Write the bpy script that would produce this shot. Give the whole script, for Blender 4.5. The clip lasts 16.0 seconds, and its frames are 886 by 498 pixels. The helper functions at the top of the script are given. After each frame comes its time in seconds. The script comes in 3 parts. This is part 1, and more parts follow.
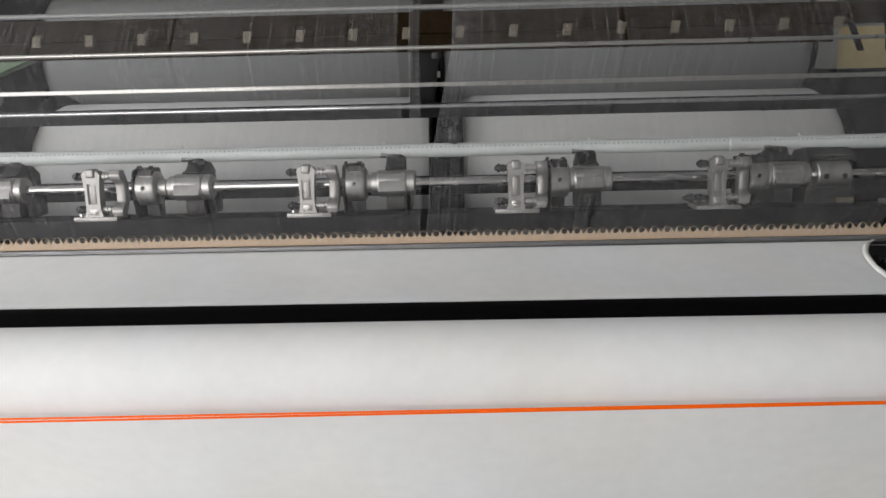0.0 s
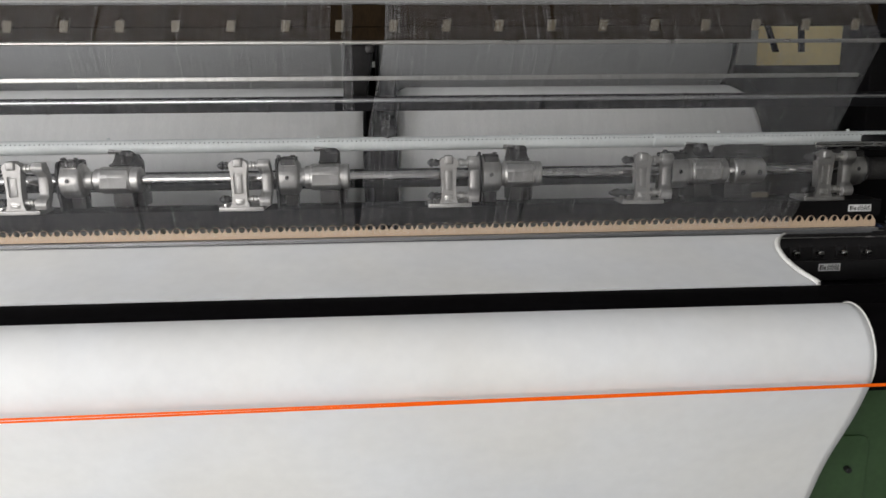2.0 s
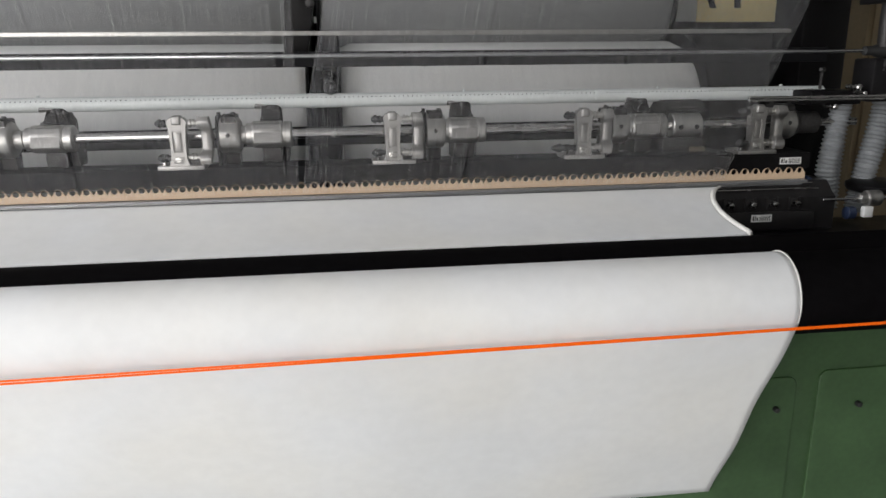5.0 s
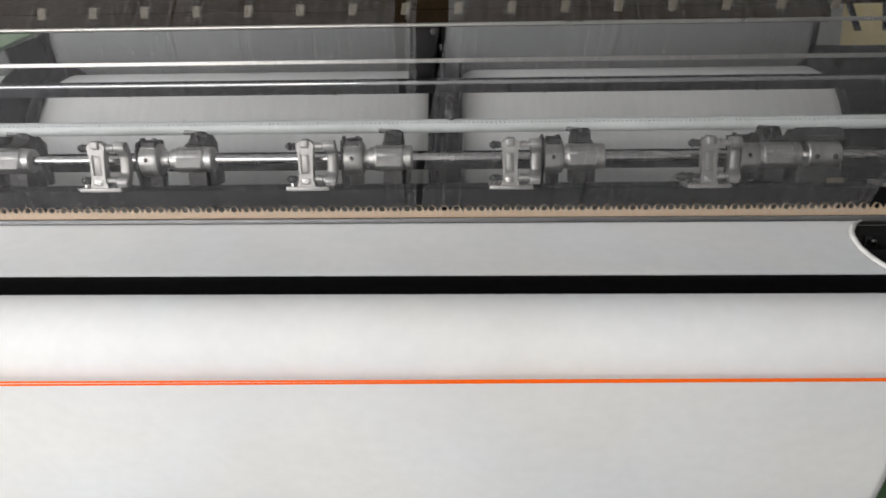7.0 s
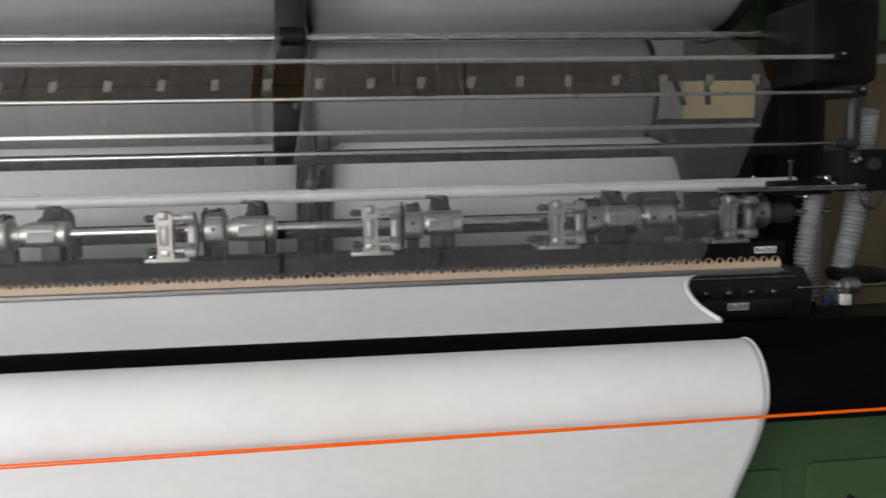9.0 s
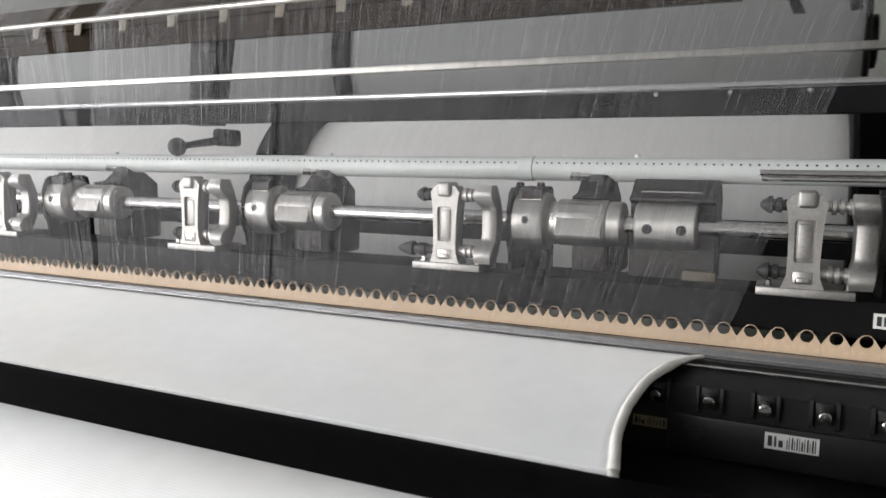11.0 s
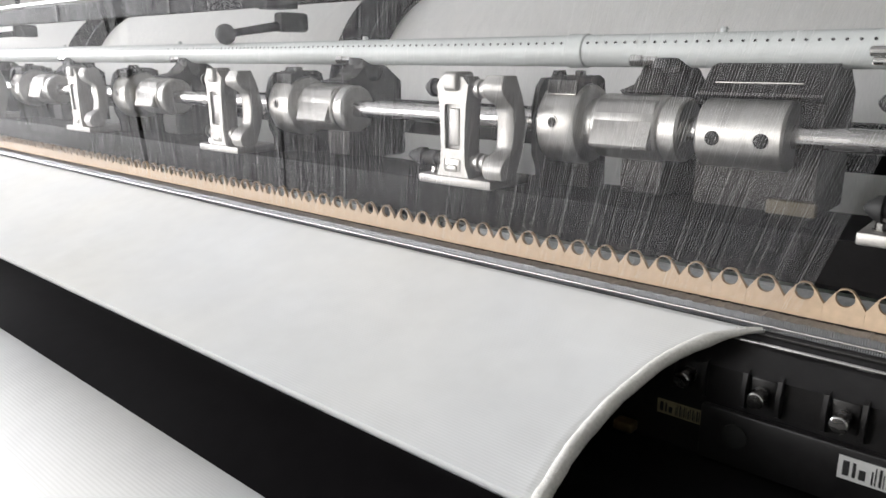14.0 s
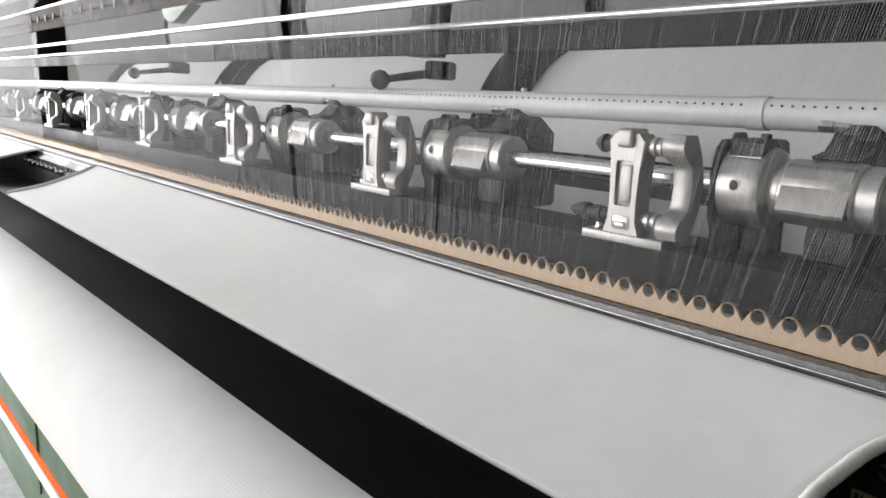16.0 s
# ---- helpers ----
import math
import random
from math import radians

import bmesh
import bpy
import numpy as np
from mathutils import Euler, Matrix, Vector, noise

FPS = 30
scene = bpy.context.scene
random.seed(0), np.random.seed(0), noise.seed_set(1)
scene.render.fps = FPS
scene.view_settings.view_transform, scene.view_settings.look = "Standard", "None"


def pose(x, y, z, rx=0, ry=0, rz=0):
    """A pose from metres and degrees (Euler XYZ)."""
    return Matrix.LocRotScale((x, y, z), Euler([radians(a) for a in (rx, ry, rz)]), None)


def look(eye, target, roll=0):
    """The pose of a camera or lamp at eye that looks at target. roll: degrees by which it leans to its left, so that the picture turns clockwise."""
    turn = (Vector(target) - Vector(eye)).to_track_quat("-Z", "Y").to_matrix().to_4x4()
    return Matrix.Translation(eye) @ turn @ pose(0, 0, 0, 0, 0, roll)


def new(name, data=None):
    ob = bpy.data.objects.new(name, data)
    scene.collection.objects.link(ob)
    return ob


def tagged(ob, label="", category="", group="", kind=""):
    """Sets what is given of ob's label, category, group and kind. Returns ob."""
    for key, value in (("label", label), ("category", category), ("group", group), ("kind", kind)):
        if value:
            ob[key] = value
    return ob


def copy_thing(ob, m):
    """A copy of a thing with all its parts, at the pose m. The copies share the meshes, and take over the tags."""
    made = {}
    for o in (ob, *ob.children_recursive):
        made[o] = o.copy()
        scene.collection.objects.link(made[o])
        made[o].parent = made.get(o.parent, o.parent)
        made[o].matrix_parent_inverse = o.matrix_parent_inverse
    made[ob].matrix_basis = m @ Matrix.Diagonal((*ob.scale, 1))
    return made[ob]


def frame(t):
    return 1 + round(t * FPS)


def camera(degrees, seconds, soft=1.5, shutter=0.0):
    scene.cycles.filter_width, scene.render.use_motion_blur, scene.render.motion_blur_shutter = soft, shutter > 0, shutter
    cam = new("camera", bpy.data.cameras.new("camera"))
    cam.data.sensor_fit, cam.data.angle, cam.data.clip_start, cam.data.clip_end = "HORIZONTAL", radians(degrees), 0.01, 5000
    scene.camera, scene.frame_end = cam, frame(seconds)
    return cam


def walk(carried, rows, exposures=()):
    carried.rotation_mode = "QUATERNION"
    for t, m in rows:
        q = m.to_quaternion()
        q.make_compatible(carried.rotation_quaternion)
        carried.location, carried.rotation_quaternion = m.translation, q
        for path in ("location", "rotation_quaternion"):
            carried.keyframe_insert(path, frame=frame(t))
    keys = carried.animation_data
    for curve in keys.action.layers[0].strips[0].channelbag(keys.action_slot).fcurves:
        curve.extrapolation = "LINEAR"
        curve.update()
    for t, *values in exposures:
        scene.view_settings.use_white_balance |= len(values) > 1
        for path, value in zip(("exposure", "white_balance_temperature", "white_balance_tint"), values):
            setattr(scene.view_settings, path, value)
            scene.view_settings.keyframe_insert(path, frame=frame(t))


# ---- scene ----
cam = camera(62.2, 16.0, 1.5, 0.4)
PATH = [
    (0, (-0.998, -1.441, 1.288), (-1.04, 0.524, 0.922), -1.3),
    (0.5, (-1.002, -1.465, 1.306), (-0.979, 0.498, 0.924), -1.3),
    (1, (-1.017, -1.456, 1.29), (-0.956, 0.508, 0.917), -0.9),
    (1.5, (-1.003, -1.457, 1.304), (-0.918, 0.499, 0.897), -0.5),
    (2, (-0.988, -1.457, 1.311), (-0.864, 0.496, 0.899), -0.5),
    (2.5, (-0.986, -1.458, 1.31), (-0.779, 0.488, 0.899), -0.6),
    (3, (-0.991, -1.458, 1.3), (-0.695, 0.477, 0.89), -0.5),
    (3.5, (-0.977, -1.469, 1.287), (-0.665, 0.461, 0.866), -0.7),
    (3.7, (-0.99, -1.463, 1.303), (-0.656, 0.454, 0.84), -0.5),
    (6, (-0.972, -1.473, 1.307), (-0.839, 0.453, 0.784), -1.0),
    (6.5, (-0.971, -1.473, 1.314), (-0.915, 0.457, 0.792), -1.2),
    (7, (-0.968, -1.473, 1.307), (-1.036, 0.475, 0.856), -0.7),
    (7.5, (-0.982, -1.485, 1.302), (-1.181, 0.467, 0.918), -0.9),
    (8, (-0.981, -1.48, 1.304), (-1.219, 0.48, 0.982), -1.4),
    (8.5, (-0.961, -1.511, 1.298), (-0.987, 0.464, 0.983), -1.6),
    (9, (-0.885, -1.516, 1.299), (-0.688, 0.457, 1.037), -1.2),
    (9.2, (-0.817, -1.491, 1.31), (-0.587, 0.479, 1.046), -2.1),
    (11.3, (-0.052, -0.679, 1.201), (-1.069, 1.025, 0.963), 1.9),
    (11.5, (-0.023, -0.623, 1.212), (-1.131, 1.01, 0.891), 1.9),
    (12, (-0.019, -0.574, 1.215), (-1.232, 0.955, 0.778), 0.2),
    (12.5, (-0.037, -0.55, 1.207), (-1.28, 0.937, 0.715), 0.3),
    (13, (-0.044, -0.535, 1.203), (-1.276, 0.954, 0.688), 0.2),
    (13.5, (-0.043, -0.524, 1.203), (-1.285, 0.957, 0.687), -0.1),
    (14, (-0.048, -0.522, 1.209), (-1.325, 0.929, 0.694), -0.3),
    (14.5, (-0.059, -0.533, 1.211), (-1.385, 0.885, 0.731), 0.1),
    (15, (-0.074, -0.538, 1.209), (-1.461, 0.831, 0.757), 0.5),
    (15.5, (-0.088, -0.549, 1.217), (-1.523, 0.771, 0.773), 0.9),
    (16, (-0.099, -0.564, 1.212), (-1.57, 0.731, 0.813), 2.2),
]
EXPOSURES = ((0, -0.27), (0.5, -0.27), (1.5, -0.18), (3.5, -0.1), (6, -0.02), (8, -0.16), (9.2, -0.14), (11.3, 0.66), (11.5, 0.72), (12, 0.8), (12.5, 0.78), (14.5, 0.71), (16, 0.35))
walk(cam, [(t, look(eye, target, roll)) for t, eye, target, roll in PATH], EXPOSURES)

# ---- light ----
world = bpy.data.worlds.new("world")
scene.world = world
world.use_nodes = True
sky = world.node_tree.nodes.new("ShaderNodeTexSky")
sky.sky_type = "NISHITA"
sky.sun_disc = False
sky.sun_elevation, sky.sun_rotation = radians(35), radians(200)
world.node_tree.links.new(sky.outputs[0], world.node_tree.nodes["Background"].inputs[0])
world.node_tree.nodes["Background"].inputs[1].default_value = 0.08


def window_light(name, x, y, z, w, h, rx, rz, watts, colour):
    lamp = bpy.data.lights.new(name, "AREA")
    lamp.shape, lamp.size, lamp.size_y, lamp.energy, lamp.color = "RECTANGLE", w, h, watts, colour
    ob = new(name, lamp)
    ob.matrix_world = pose(x, y, z, rx, 0, rz)
    return ob


window_light("window_daylight", -3.35, -3.84, 1.50, 3.1, 2.7, 90, 0, 119, (1.0, 0.98, 0.985))
window_light("window_daylight", -5.84, -1.55, 1.85, 3.3, 2.8, 90, -90, 238, (0.99, 0.98, 1.005))


# ---- materials ----
def material(name, colour, rough=0.5, metal=0.0, grain=0.0, scale=60.0, bump=0.0, stain=0.0, spec=0.5, stretch=(1, 1, 1), aniso=0.0):
    m = bpy.data.materials.new(name)
    m.use_nodes = True
    n, l = m.node_tree.nodes, m.node_tree.links
    b = n["Principled BSDF"]
    b.inputs["Metallic"].default_value = metal
    b.inputs["Specular IOR Level"].default_value = spec
    b.inputs["Roughness"].default_value = rough
    b.inputs["Anisotropic"].default_value = aniso
    co = n.new("ShaderNodeTexCoord")
    mp = n.new("ShaderNodeMapping")
    mp.inputs["Scale"].default_value = stretch
    l.new(co.outputs["Object"], mp.inputs[0])
    fine, broad = n.new("ShaderNodeTexNoise"), n.new("ShaderNodeTexNoise")
    fine.inputs["Scale"].default_value, fine.inputs["Detail"].default_value = scale, 6
    broad.inputs["Scale"].default_value, broad.inputs["Detail"].default_value = scale / 14, 4
    l.new(mp.outputs[0], fine.inputs[0])
    l.new(mp.outputs[0], broad.inputs[0])
    ramp = n.new("ShaderNodeMapRange")
    ramp.inputs["From Min"].default_value, ramp.inputs["From Max"].default_value = 0.3, 0.7
    ramp.inputs["To Min"].default_value, ramp.inputs["To Max"].default_value = 1 - grain, 1 + grain
    l.new(fine.outputs[0], ramp.inputs[0])
    ramp2 = n.new("ShaderNodeMapRange")
    ramp2.inputs["From Min"].default_value, ramp2.inputs["From Max"].default_value = 0.35, 0.65
    ramp2.inputs["To Min"].default_value, ramp2.inputs["To Max"].default_value = 1 - stain, 1 + stain * 0.4
    l.new(broad.outputs[0], ramp2.inputs[0])
    mul = n.new("ShaderNodeMath")
    mul.operation = "MULTIPLY"
    l.new(ramp.outputs[0], mul.inputs[0])
    l.new(ramp2.outputs[0], mul.inputs[1])
    mix = n.new("ShaderNodeVectorMath")
    mix.operation = "SCALE"
    mix.inputs[0].default_value = colour
    l.new(mul.outputs[0], mix.inputs["Scale"])
    l.new(mix.outputs[0], b.inputs["Base Color"])
    rr = n.new("ShaderNodeMapRange")
    rr.inputs["From Min"].default_value, rr.inputs["From Max"].default_value = 0.3, 0.7
    rr.inputs["To Min"].default_value, rr.inputs["To Max"].default_value = max(rough - 0.08, 0.02), min(rough + 0.1, 1)
    l.new(broad.outputs[0], rr.inputs[0])
    l.new(rr.outputs[0], b.inputs["Roughness"])
    if bump:
        bp = n.new("ShaderNodeBump")
        bp.inputs["Strength"].default_value, bp.inputs["Distance"].default_value = bump, 0.002
        l.new(fine.outputs[0], bp.inputs["Height"])
        l.new(bp.outputs[0], b.inputs["Normal"])
    return m


def knit_material():
    """White knitted cloth: fine courses across its length, from the UV in metres."""
    m = material("white_knit", (0.80, 0.80, 0.78), 0.9, grain=0.02, scale=40, stain=0.04, spec=0.2)
    n, l = m.node_tree.nodes, m.node_tree.links
    uv = n.new("ShaderNodeUVMap")
    w = n.new("ShaderNodeTexWave")
    w.wave_type, w.bands_direction = "BANDS", "Y"
    w.inputs["Scale"].default_value = 130.0
    w.inputs["Distortion"].default_value = 0.6
    l.new(uv.outputs[0], w.inputs[0])
    soft = n.new("ShaderNodeTexNoise")
    soft.inputs["Scale"].default_value, soft.inputs["Detail"].default_value = 9.0, 2
    l.new(uv.outputs[0], soft.inputs[0])
    bp, bq = n.new("ShaderNodeBump"), n.new("ShaderNodeBump")
    bp.inputs["Strength"].default_value, bp.inputs["Distance"].default_value = 0.14, 0.0005
    bq.inputs["Strength"].default_value, bq.inputs["Distance"].default_value = 0.25, 0.01
    l.new(w.outputs["Fac"], bp.inputs["Height"])
    l.new(soft.outputs[0], bq.inputs["Height"])
    l.new(bq.outputs[0], bp.inputs["Normal"])
    b = n["Principled BSDF"]
    tone = n.new("ShaderNodeTexNoise")
    tone.inputs["Scale"].default_value, tone.inputs["Detail"].default_value = 3.2, 2
    l.new(uv.outputs[0], tone.inputs[0])
    tint = n.new("ShaderNodeValToRGB")
    tint.color_ramp.elements[0].position, tint.color_ramp.elements[1].position = 0.36, 0.64
    tint.color_ramp.elements[0].color = (0.80, 0.795, 0.765, 1)
    tint.color_ramp.elements[1].color = (0.79, 0.80, 0.80, 1)
    l.new(tone.outputs[0], tint.inputs[0])
    for node in n:
        if node.bl_idname == "ShaderNodeVectorMath":
            l.new(tint.outputs[0], node.inputs[0])
    l.new(bp.outputs[0], b.inputs["Normal"])
    b.inputs["Sheen Weight"].default_value = 0.15
    return m


KNIT = knit_material()
def yarn_material():
    """Thin synthetic yarn: most of the light passes through it."""
    m = material("white_yarn", (0.66, 0.66, 0.66), 0.4, grain=0.1, scale=30)
    n, l = m.node_tree.nodes, m.node_tree.links
    thin, both = n.new("ShaderNodeBsdfTranslucent"), n.new("ShaderNodeMixShader")
    thin.inputs[0].default_value = (0.74, 0.74, 0.75, 1)
    both.inputs[0].default_value = 0.94
    l.new(n["Principled BSDF"].outputs[0], both.inputs[1])
    l.new(thin.outputs[0], both.inputs[2])
    l.new(both.outputs[0], n["Material Output"].inputs[0])
    return m


YARN = yarn_material()
THICK_YARN = material("thick_white_yarn", (0.84, 0.84, 0.83), 0.35, grain=0.1, scale=30)
BEAM_YARN = material("wound_yarn", (0.83, 0.83, 0.815), 0.75, grain=0.05, scale=90, stain=0.04, bump=0.2, stretch=(8, 1, 1))
# same white yarn, coloured darker to put the upper beams in shade
SHADED_YARN = material("wound_shaded_yarn", (0.43, 0.44, 0.43), 0.75, grain=0.05, scale=90, stain=0.04, bump=0.2, stretch=(8, 1, 1))
# shade on the rear beams is put into this yarn's grey colour
DEEP_SHADE_YARN = material("wound_deep_shade_yarn", (0.26, 0.265, 0.262), 0.75, grain=0.05, scale=90, stain=0.04, bump=0.2, stretch=(8, 1, 1))
CAST = material("cast_aluminium", (0.43, 0.42, 0.405), 0.50, 1.0, grain=0.10, scale=300, bump=0.06, stain=0.22)
STEEL = material("polished_steel", (0.58, 0.57, 0.56), 0.22, 1.0, grain=0.05, scale=300, stain=0.06, stretch=(1, 6, 6))
CHROME = material("chrome", (0.62, 0.62, 0.63), 0.16, 1.0, grain=0.03, scale=120)
TURNED = material("turned_steel", (0.56, 0.55, 0.53), 0.40, 1.0, grain=0.14, scale=400, bump=0.06, stain=0.15, stretch=(4, 1, 1))
IRON = material("dark_iron", (0.052, 0.050, 0.049), 0.5, 0.6, grain=0.25, scale=180, bump=0.3, stain=0.3)
BLACK = material("black_enamel", (0.007, 0.0065, 0.007), 0.36, 0.0, grain=0.2, scale=140, bump=0.06, stain=0.2, spec=0.14)
BEDBLACK = material("black_bed_enamel", (0.014, 0.013, 0.0135), 0.42, 0.0, grain=0.25, scale=140, bump=0.08, stain=0.3, spec=0.5)
BLACKROLL = material("black_roller_cover", (0.0045, 0.004, 0.0045), 0.7, 0.0, grain=0.2, scale=60, bump=0.08, stain=0.15, spec=0.02)
BLACKBAR = material("black_anodised_bar", (0.012, 0.012, 0.0135), 0.55, 0.0, grain=0.12, scale=120, stain=0.15, spec=0.12)
RUBBER = material("black_rubber", (0.02, 0.02, 0.02), 0.6, grain=0.2, scale=100)
TAN = material("tan_resin", (0.60, 0.45, 0.31), 0.55, grain=0.08, scale=160, stain=0.12)
ORANGE = material("orange_cord", (1.0, 0.15, 0.004), 0.7, grain=0.12, scale=500, bump=0.4, spec=0.15)
GREEN = material("green_paint", (0.056, 0.112, 0.045), 0.42, grain=0.08, scale=90, bump=0.1, stain=0.2)
TUBEPAINT = material("white_tube_paint", (0.62, 0.65, 0.64), 0.38, grain=0.04, scale=80, stain=0.08)
HOSE = material("grey_hose", (0.30, 0.315, 0.325), 0.5, grain=0.08, scale=120, stain=0.2)
BROWN = material("brown_board", (0.020, 0.012, 0.005), 0.7, grain=0.25, scale=70, stain=0.3, stretch=(4, 1, 1), spec=0.08)
LABEL = material("label_paper", (0.78, 0.78, 0.76), 0.5, grain=0.03, scale=200)
ROD = material("bright_rod", (0.54, 0.525, 0.49), 0.32, 1.0, grain=0.05, scale=200, stain=0.06)
NEEDLE = material("needle_steel", (0.44, 0.45, 0.47), 0.45, 0.8, grain=0.15, scale=300)
INK = material("label_ink", (0.03, 0.03, 0.03), 0.6, grain=0.1, scale=100)
CABINET = material("tan_cabinet_paint", (0.22, 0.165, 0.095), 0.5, grain=0.05, scale=50, stain=0.15)
# yellow brightened to look lit, for the surface seen past the beam's end
LIT_YELLOW = material("lit_yellow_surface", (0.88, 0.74, 0.40), 0.8, grain=0.06, scale=60, stain=0.1)
TABM = material("dull_tab", (0.14, 0.12, 0.085), 0.6, grain=0.1, scale=60)
DULL = material("dull_turned_steel", (0.48, 0.47, 0.455), 0.42, 1.0, grain=0.16, scale=400, bump=0.06, stain=0.25, stretch=(4, 1, 1))
HEM = material("rolled_knit_edge", (0.74, 0.73, 0.69), 0.9, grain=0.08, scale=400, stain=0.08, bump=0.35, spec=0.2)
LEASE = material("dull_rod", (0.27, 0.27, 0.265), 0.45, 0.3, grain=0.08, scale=200, stain=0.15)
OLD = material("yellowed_label", (0.34, 0.30, 0.18), 0.6, grain=0.15, scale=200)
CONCRETE = material("grey_floor", (0.56, 0.575, 0.58), 0.5, grain=0.15, scale=30, stain=0.25, bump=0.1)
PLASTER = material("plaster_wall", (0.50, 0.50, 0.47), 0.8, grain=0.06, scale=30, stain=0.12, bump=0.1)
CEIL = material("roof_sheet", (0.38, 0.38, 0.38), 0.7, grain=0.1, scale=20, stain=0.2)
BRASS = material("brass", (0.62, 0.50, 0.28), 0.35, 1.0, grain=0.1, scale=200, stain=0.15)
PALEBLUE = material("pale_blue_plastic", (0.11, 0.16, 0.20), 0.6, grain=0.08, scale=200)
BLUE = material("blue_plastic", (0.018, 0.028, 0.06), 0.4, grain=0.1, scale=100)


# ---- mesh helpers ----
def box(bm, x0, x1, y0, y1, z0, z1, bevel=0.0, segments=2):
    made = bmesh.ops.create_cube(bm, size=1.0)
    vs = made["verts"]
    for v in vs:
        v.co = Vector((x0 + (v.co.x + 0.5) * (x1 - x0), y0 + (v.co.y + 0.5) * (y1 - y0), z0 + (v.co.z + 0.5) * (z1 - z0)))
    if bevel:
        edges = list({e for v in vs for e in v.link_edges})
        bmesh.ops.bevel(bm, geom=edges, offset=bevel, segments=segments, affect="EDGES", profile=0.5)


def lathe(bm, profile, y, z, seg=24, axis="x", x=0.0):
    """A body of revolution; profile rows are (place along the axis, radius)."""
    rings = []
    for a, r in profile:
        ring = []
        for k in range(seg):
            c, s = r * math.cos(2 * math.pi * k / seg), r * math.sin(2 * math.pi * k / seg)
            co = {"x": (a, y + c, z + s), "y": (x + c, a, z + s), "z": (x + c, y + s, a)}[axis]
            ring.append(bm.verts.new(co))
        rings.append(ring)
    for p, q in zip(rings, rings[1:]):
        for k in range(seg):
            bm.faces.new((p[k], p[(k + 1) % seg], q[(k + 1) % seg], q[k]))
    bm.faces.new(rings[0][::-1])
    bm.faces.new(rings[-1])


def rod(bm, x0, x1, y, z, r, seg=20):
    c = min(r * 0.25, 0.002)
    lathe(bm, [(x0, r - c), (x0 + c, r), (x1 - c, r), (x1, r - c)], y, z, seg)


def extrude_x(bm, pts, x0, x1):
    a, b = [bm.verts.new((x0, y, z)) for y, z in pts], [bm.verts.new((x1, y, z)) for y, z in pts]
    for k in range(len(pts)):
        j = (k + 1) % len(pts)
        bm.faces.new((a[k], a[j], b[j], b[k]))
    bm.faces.new(a[::-1])
    bm.faces.new(b)


def extrude_y(bm, pts, y0, y1, bevel=0.0):
    a, b = [bm.verts.new((x, y0, z)) for x, z in pts], [bm.verts.new((x, y1, z)) for x, z in pts]
    for k in range(len(pts)):
        j = (k + 1) % len(pts)
        bm.faces.new((a[k], b[k], b[j], a[j]))
    f0 = bm.faces.new(a)
    bm.faces.new(b[::-1])
    if bevel:
        bmesh.ops.bevel(bm, geom=list(f0.edges), offset=bevel, segments=4, affect="EDGES", profile=0.5)


def ring_plate(bm, outer, inner, y0, y1):
    """A plate in the xz plane with one hole; outer and inner rows run the same way and are as many."""
    n = len(outer)
    v = [[bm.verts.new((x, y, z)) for x, z in row] for y in (y0, y1) for row in (outer, inner)]
    for k in range(n):
        j = (k + 1) % n
        bm.faces.new((v[0][k], v[0][j], v[1][j], v[1][k]))
        bm.faces.new((v[2][j], v[2][k], v[3][k], v[3][j]))
        bm.faces.new((v[0][j], v[0][k], v[2][k], v[2][j]))
        bm.faces.new((v[1][k], v[1][j], v[3][j], v[3][k]))


def tube_along(bm, pts, r, seg=8):
    pts = [Vector(p) for p in pts]
    rings = []
    for k, p in enumerate(pts):
        d = (pts[min(k + 1, len(pts) - 1)] - pts[max(k - 1, 0)]).normalized()
        side = d.cross(Vector((0, 0, 1)) if abs(d.z) < 0.9 else Vector((1, 0, 0))).normalized()
        up = side.cross(d)
        rk = r[k] if isinstance(r, list) else r
        rings.append([bm.verts.new(p + rk * (math.cos(2 * math.pi * i / seg) * side + math.sin(2 * math.pi * i / seg) * up)) for i in range(seg)])
    for p, q in zip(rings, rings[1:]):
        for i in range(seg):
            bm.faces.new((p[i], p[(i + 1) % seg], q[(i + 1) % seg], q[i]))
    bm.faces.new(rings[0][::-1])
    bm.faces.new(rings[-1])


def mesh_of(name, bm, mat, smooth=True):
    bmesh.ops.recalc_face_normals(bm, faces=bm.faces)
    me = bpy.data.meshes.new(name)
    bm.to_mesh(me)
    bm.free()
    me.materials.append(mat)
    if smooth:
        me.polygons.foreach_set("use_smooth", [True] * len(me.polygons))
        me.set_sharp_from_angle(angle=radians(35))
    return me


def part(name, bm, mat, parent, label=""):
    ob = new(name, mesh_of(name, bm, mat))
    ob.parent = parent
    if label:
        tagged(ob, label)
    return ob


def thing(name, x=0, y=0, z=0, label="", category="", group="", kind=""):
    ob = new(name)
    ob.empty_display_size = 0.05
    ob.matrix_world = pose(x, y, z)
    return tagged(ob, label, category, group, kind)


def solid(name, bm, mat, label="", category="", group="", kind=""):
    return tagged(new(name, mesh_of(name, bm, mat)), label, category, group, kind)


def B():
    return bmesh.new()


